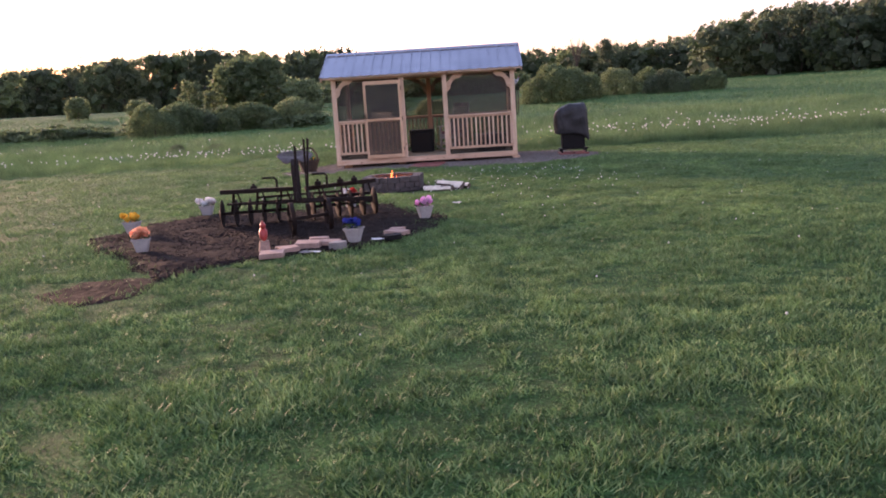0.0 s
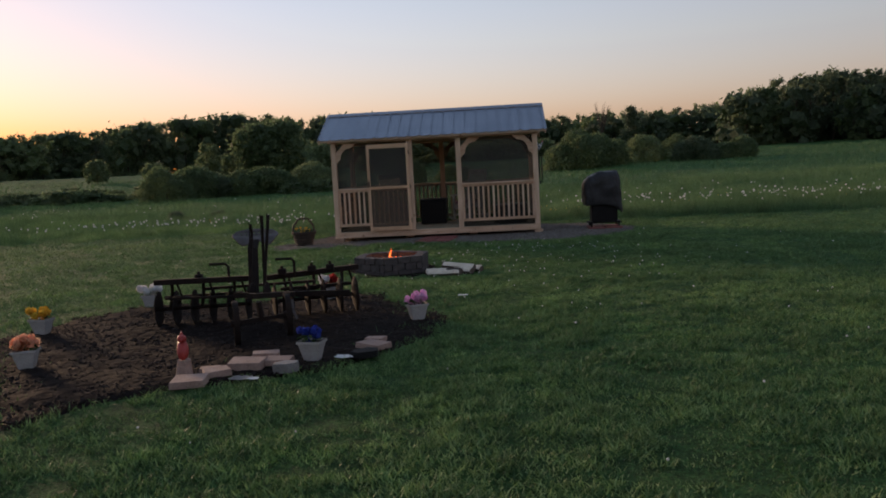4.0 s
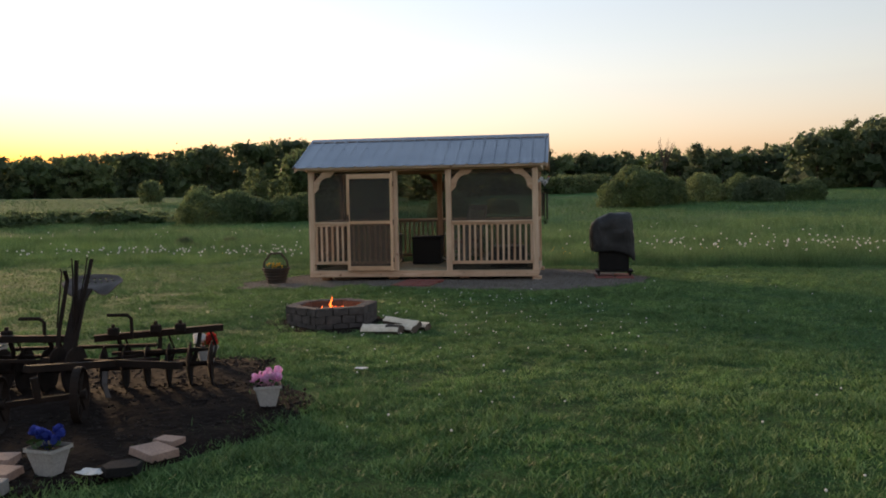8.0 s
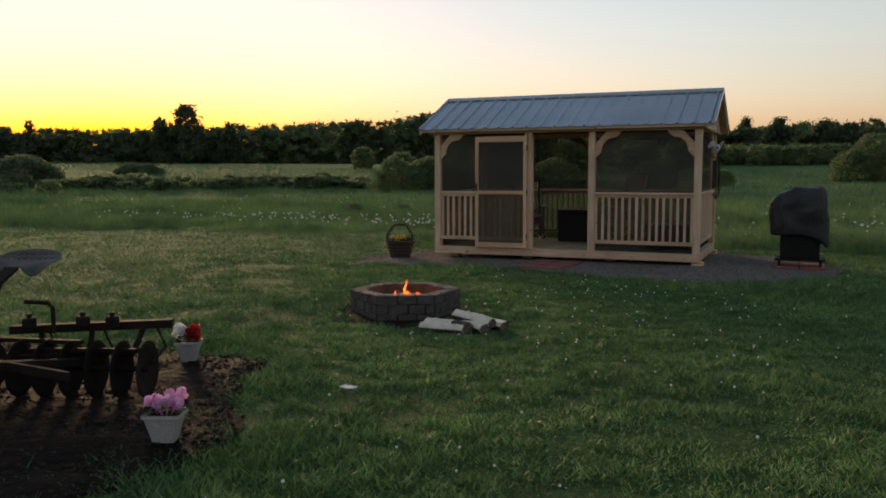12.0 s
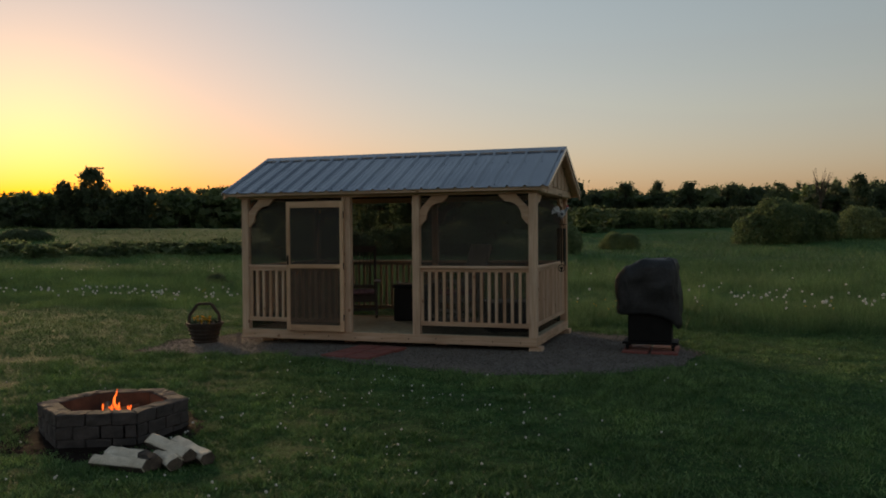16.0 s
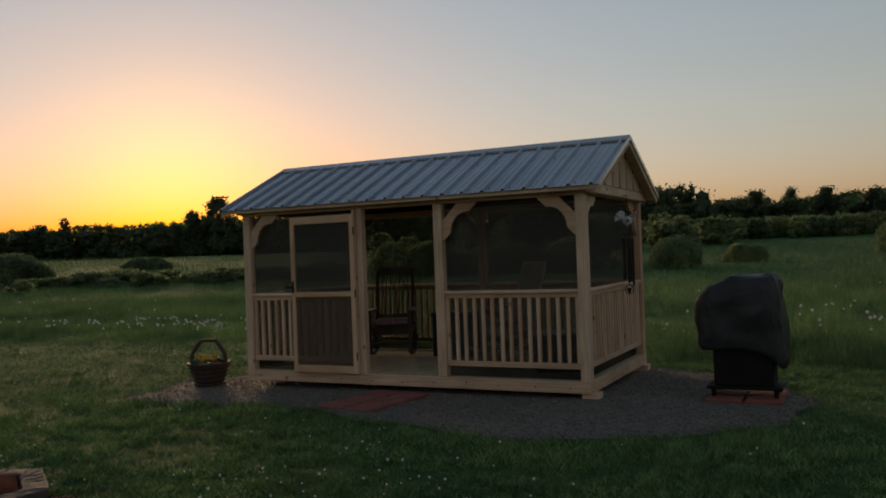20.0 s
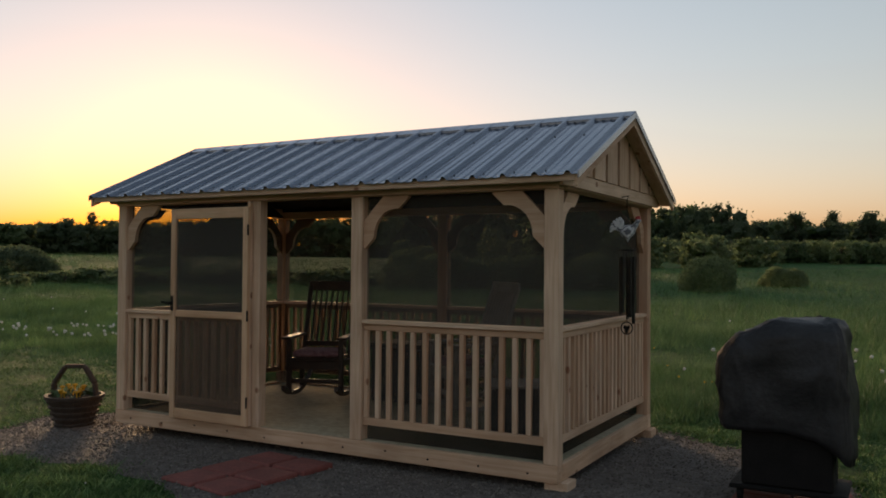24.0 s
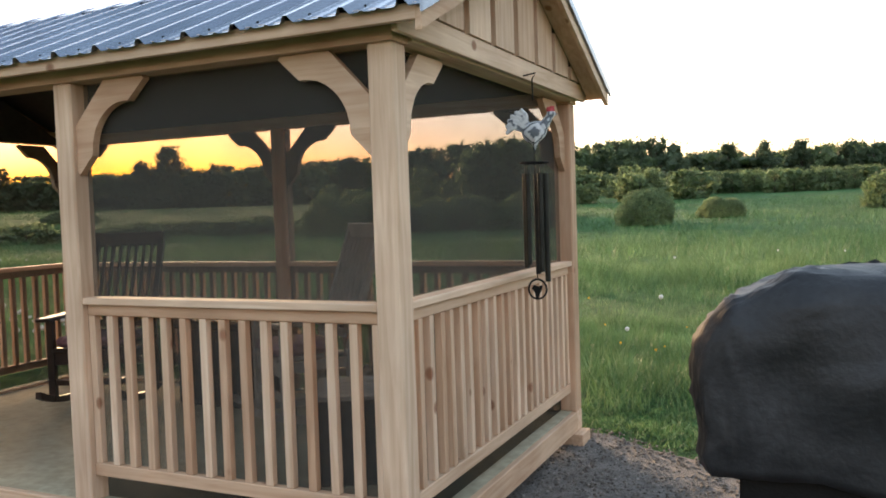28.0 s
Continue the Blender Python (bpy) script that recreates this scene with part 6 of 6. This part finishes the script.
# trees that stand up over the tree line
for eye, az, d, top, w, label in (
        (E17, -41.4, 168, 4.3, 12.0, "tall dark tree standing over the woods"),
        (E17, -43.0, 168, 3.6, 7.5, "dark tree standing over the woods"),
        (E17, -38.6, 168, 3.25, 7.0, "dark tree standing over the woods"),
        (E23, -51.9, 168, 3.25, 5.0, "narrow dark tree standing over the woods"),
        (E23, -53.4, 168, 2.75, 10.0, "rounded dark tree standing over the woods"),
        (E17, -6.0, 165, 3.4, 8.5, "dark tree standing over the woods"),
        (E17, -1.9, 165, 3.35, 8.0, "dark tree standing over the woods"),
        (E17, 0.8, 165, 3.25, 8.0, "dark tree standing over the woods"),
        (E17, 8.3, 150, 3.55, 6.5, "small dark tree standing over the woods"),
        (E17, -3.9, 168, 3.45, 7.0, "dark tree standing over the woods"),
        (E28, -14.5, 165, 3.45, 8.0, "dark tree standing over the woods")):
    lone_tree("tree", eye, az, d, top, w, DARK, label, 2600, "tree", 0.8)
for eye, az, d, top, w, mat, label in (
        (E8, -20.8, 78, 2.5, 3.0, LITE, "light green young tree with an open crown"), (E8, -19.4, 80, 1.7, 2.6, LITE, "light green young tree with an open crown"),
        (E8, -17.6, 84, 3.7, 6.5, MIDL, "broad green tree standing before the woods"), (E8, -15.8, 82, 3.85, 6.5, MIDL, "broad green tree standing before the woods"),
        (E8, -13.2, 76, 2.0, 4.2, LITE, "pale green young tree with a full crown"), (E8, -24.4, 74, 1.3, 3.0, LITE, "pale green young tree beside the willows"),
        (E8, -27.5, 100, 1.6, 3.4, LITE, "pale green young tree before the woods")):
    lone_tree("meadow_tree", eye, az, d, top, w, mat, label, 3200, "tree", 0.7)


def bare_tree():
    x, y = polar(E17, 6.1, 132)
    z = float(land(x, y))
    h = E17[2] + 132 * math.tan(radians(4.05)) - z
    t = thing("bare_tree", "leafless pale tree with thin upright branches", "tree", (x, y, z))
    bm = bmesh.new()
    rod(bm, (0, 0, -0.2), (0, 0, h * 0.45), 0.16, 0.1, 7)
    part("trunk", bm, bark_mat, t)
    br = bmesh.new()
    gen = random.Random(5)
    for i in range(26):
        a = gen.uniform(0, 6.28)
        z0 = h * gen.uniform(0.35, 0.6)
        m = (0.6 * math.cos(a), 0.6 * math.sin(a), z0 + h * 0.15)
        e = (gen.uniform(0.8, 1.9) * math.cos(a), gen.uniform(0.8, 1.9) * math.sin(a), h * gen.uniform(0.75, 1.0))
        rod(br, (0, 0, z0), m, 0.05, 0.04, 4)
        rod(br, m, e, 0.04, 0.012, 4)
    part("branches", br, bark_mat, t)


bare_tree()


# ---- grass, flowers and gravel ----
def blades(name, x, y, z, h, w, lean, mat, label, gen, category="grass"):
    """Grass blades, each one bent sliver of two triangles' worth of width."""
    n = len(x)
    a = gen.uniform(0, 2 * np.pi, n)
    b = gen.uniform(0, 2 * np.pi, n)
    dx, dy = np.cos(a) * w / 2, np.sin(a) * w / 2
    lx, ly = np.cos(b) * lean * h, np.sin(b) * lean * h
    p0 = np.stack([x - dx, y - dy, z - 0.004], -1)
    p1 = np.stack([x + dx, y + dy, z - 0.004], -1)
    p2 = np.stack([x + lx, y + ly, z + h], -1)
    v = np.stack([p0, p1, p2], 1).reshape(-1, 3)
    return arrays(name, v, np.arange(3 * n).reshape(-1, 3), [mat], "stuff", label, category)


def bare(x, y):
    """Spots where no grass grows."""
    gen = np.random.default_rng(17)
    soft = np.where((y < -12.6) & (x < -1.2), 0.15, np.where(y < -8, 0.26, 0.07))
    jx = x + 0.12 * wobble(x, y, 0.29) + soft * gen.normal(size=np.shape(x))
    jy = y + 0.12 * wobble(y + 5, x, 0.25) + soft * gen.normal(size=np.shape(x))
    no = inside(jx, jy, BED) | inside(jx, jy, TAIL) | inside(jx, jy, PAD)
    no |= np.hypot(x - PIT[0], y - PIT[1]) < 0.74
    no |= (np.hypot((x + 4.4) / 0.55, (y + 2.5) / 0.3) < 1) | (np.hypot((x + 3.4) / 0.5, (y + 4.2) / 0.28) < 1)
    return no


def lawn():
    gen = np.random.default_rng(3)
    n = 900000
    x, y = 1.9 + 3.9 * gen.normal(size=n).clip(-3, 3), -21.2 + 25.2 * gen.uniform(0, 1, n) ** 1.2
    n2 = 330000
    x = np.concatenate([x, gen.uniform(-20, 22, n2)])
    y = np.concatenate([y, gen.uniform(-23.0, 4.0, n2)])
    n3 = 60000
    x = np.concatenate([x, gen.uniform(-34, -14, n3)])
    y = np.concatenate([y, gen.uniform(-14, 4.0, n3)])
    big = np.concatenate([np.zeros(n, bool), np.ones(n2 + n3, bool)])
    tuft = 0.75 * patches(x, y, 0.17, 1) + 0.6 * patches(x, y, 0.45, 2)
    thin = 0.5 + 0.5 * patches(x, y, 1.6, 3)
    keep = ~bare(x, y) & (y < field_line(x) + 0.15) & (y > -22.6 + 1.6 * gen.uniform(0, 1, len(x))) & (x > -34) & (x < 22 - 5 * gen.uniform(0, 1, len(x)) ** 2) & (gen.uniform(0, 1, len(x)) < 0.5 + 0.35 * thin + 0.55 * tuft)
    fringe = inside(x, y, [(-4, -3.6), (0, -3.0), (4.8, -3.2), (5.2, -1), (4.6, -0.4), (2.8, -1.7), (0, -1.2), (-3.3, -1.1)])
    x, y, big, tuft = x[keep], y[keep], big[keep], tuft[keep]
    k = len(x)
    h = gen.uniform(0.018, 0.042, k) * np.clip(1 + 0.8 * tuft, 0.4, 1.9) * np.where(big, 1.25, 1.0)
    fr = fringe[keep]
    round_bed = inside(x, y, [(1.2 * u + 0.3, 1.2 * v + 2.25) for u, v in BED])
    h = np.where(round_bed, h * 1.35, h)
    h = np.where(fr, h * 1.5, h)
    w = gen.uniform(0.008, 0.015, k) * np.where(big, 1.5, 1.0)
    blades("lawn_grass", x, y, land(x, y), h, w, gen.uniform(0.3, 1.7, k), lawn_blades_mat, "short green mown lawn grass with clover", gen)


def meadow():
    gen = np.random.default_rng(4)
    parts = []
    for n, y0, y1, x0, x1, wide in ((160000, 0, 5, -16, 18, 1.0), (60000, 0, 14, -38, -14, 2.2), (150000, 4, 14, -24, 24, 1.3), (130000, 12, 34, -46, 46, 2.0), (90000, 30, 75, -100, 70, 4.0)):
        x = gen.uniform(x0, x1, n)
        y = field_line(x) + gen.uniform(y0, y1, n)
        parts.append((x, y, np.full(n, wide)))
    x, y, wide = (np.concatenate(p) for p in zip(*parts))
    clump = 0.8 * patches(x, y, 0.4, 4) + 0.7 * patches(x, y, 1.6, 5)
    bands = patches(x * 0.3, y, 2.6, 6)
    keep = gen.uniform(0, 1, len(x)) < 0.6 + 0.4 * clump + 0.15 * bands
    x, y, wide, clump, bands = x[keep], y[keep], wide[keep], clump[keep], bands[keep]
    edge = np.clip((y - field_line(x)) / 0.3, 0.6, 1)
    h = gen.uniform(0.16, 0.34, len(x)) * np.clip(0.95 + 0.6 * clump + 0.7 * bands, 0.3, 2.2) * edge
    w = gen.uniform(0.006, 0.011, len(x)) * wide
    blades("meadow_grass", x, y, land(x, y), h, w, gen.uniform(0.15, 1.0, len(x)), field_blades_mat, "tall green meadow grass with seeding dandelions", gen)


def puffs(name, x, y, z0, z1, r, mat, label, stem=True):
    """Seed heads on thin stems."""
    bm = bmesh.new()
    bmesh.ops.create_icosphere(bm, subdivisions=1, radius=1.0)
    bm.verts.ensure_lookup_table()
    sv = np.array([v.co[:] for v in bm.verts])
    sf = np.array([[v.index for v in f.verts] for f in bm.faces])
    bm.free()
    n, k = len(x), len(sv)
    v = sv[None] * r[:, None, None] + np.stack([x, y, z1], -1)[:, None]
    f = sf[None] + (np.arange(n) * k)[:, None, None]
    v, f = v.reshape(-1, 3), f.reshape(-1, 3)
    arrays(name, v, f, [mat], "stuff", label, "flowers")
    if stem:
        gen = np.random.default_rng(8)
        sx = np.repeat(x, 2)
        sy = np.repeat(y, 2)
        blades(name + "_stems", sx, sy, np.repeat(z0, 2), np.repeat(z1 - z0, 2), np.full(2 * n, 0.006), np.zeros(2 * n), field_blades_mat, "thin green flower stems", gen, "flowers")


def flowers():
    gen = np.random.default_rng(6)
    # seeding dandelions along the meadow's edge, thickest in two drifts
    x = np.concatenate([gen.uniform(-15, -3, 90), gen.uniform(3, 16, 90), gen.uniform(-30, 30, 90), gen.normal(9.5, 2.6, 80), gen.normal(-7, 2.5, 50)])
    d = np.concatenate([gen.gamma(1.8, 0.5, 90), gen.gamma(2.3, 1.3, 90), gen.uniform(0.6, 22, 90), gen.gamma(2.6, 1.2, 80), gen.gamma(1.8, 0.5, 50)])
    y = field_line(x) + 0.35 + d
    z0 = land(x, y)
    z1 = z0 + gen.uniform(0.3, 0.52, len(x))
    puffs("dandelion_clocks", x, y, z0, z1, gen.uniform(0.021, 0.034, len(x)), clock_mat, "white seeding dandelion heads in the meadow")
    # clover and dandelions in the lawn
    x = np.concatenate([gen.normal(0.9, 1.5, 130), gen.uniform(-6, 9, 110), gen.normal(3.0, 1.2, 50)])
    y = np.concatenate([gen.normal(-4.6, 1.3, 130), gen.uniform(-17, 3, 110), gen.normal(-7, 2.2, 50)])
    keep = ~bare(x, y) & (y < field_line(x))
    x, y = x[keep], y[keep]
    z0 = land(x, y)
    z1 = z0 + gen.uniform(0.045, 0.085, len(x))
    puffs("lawn_clover", x, y, z0, z1, gen.uniform(0.006, 0.013, len(x)), clock_mat, "small white clover flowers in the lawn", False)
    x = np.concatenate([gen.normal(3.2, 0.9, 10), gen.uniform(-8, 12, 26)])
    y = np.concatenate([gen.normal(4.6, 0.5, 10), gen.uniform(4, 8, 26)])
    z0 = land(x, y)
    puffs("dandelion_flowers", x, y, z0, z0 + gen.uniform(0.25, 0.42, len(x)), gen.uniform(0.009, 0.014, len(x)), petal_yellow, "yellow dandelion flowers in the meadow")


def scatter_stones(name, poly, count, lo, hi, mat, label, category, seed, lift):
    gen = np.random.default_rng(seed)
    px, py = [p[0] for p in poly], [p[1] for p in poly]
    x, y = gen.uniform(min(px), max(px), count), gen.uniform(min(py), max(py), count)
    keep = inside(x + 0.1 * wobble(x, y, 0.31), y + 0.1 * wobble(y + 5, x, 0.27), poly)
    x, y = x[keep], y[keep]
    n = len(x)
    base = np.array([(1, 0, 0), (-1, 0, 0), (0, 1, 0), (0, -1, 0), (0, 0, 1), (0, 0, -1)], float)
    tri = np.array([(0, 2, 4), (2, 1, 4), (1, 3, 4), (3, 0, 4), (2, 0, 5), (1, 2, 5), (3, 1, 5), (0, 3, 5)])
    s = gen.uniform(lo, hi, n)
    a = gen.uniform(0, 6.28, n)
    v = base[None] * (s[:, None] * np.ones((1, 6)))[..., None] * gen.uniform(0.6, 1.3, (n, 6, 1))
    c, q = np.cos(a)[:, None], np.sin(a)[:, None]
    v = np.stack([v[..., 0] * c - v[..., 1] * q, v[..., 0] * q + v[..., 1] * c, v[..., 2] * 0.7], -1)
    v += np.stack([x, y, land(x, y) + lift], -1)[:, None]
    f = tri[None] + (np.arange(n) * 6)[:, None, None]
    arrays(name, v.reshape(-1, 3), f.reshape(-1, 3), [mat], "stuff", label, category)


def stone_mix(name, low, mid, high):
    m, n, l, b = material(name, 0.9, spec=0.25)
    geo = n.new("ShaderNodeNewGeometry")
    l.new(ramp(n, l, geo.outputs["Random Per Island"], [(0.0, low), (0.6, mid), (1.0, high)]), b.inputs["Base Color"])
    return m


lawn()
meadow()
flowers()
scatter_stones("gravel", PAD, 36000, 0.006, 0.0155, stone_mix("gravel_stones", (0.08, 0.07, 0.06), (0.16, 0.143, 0.126), (0.26, 0.24, 0.215)), "loose grey crushed gravel", "gravel", 11, 0.014)
scatter_stones("soil_clods", BED, 7000, 0.008, 0.024, stone_mix("clods", (0.009, 0.0065, 0.006), (0.018, 0.013, 0.011), (0.031, 0.023, 0.019)), "crumbly dark clods of turned soil", "soil", 12, 0.035)
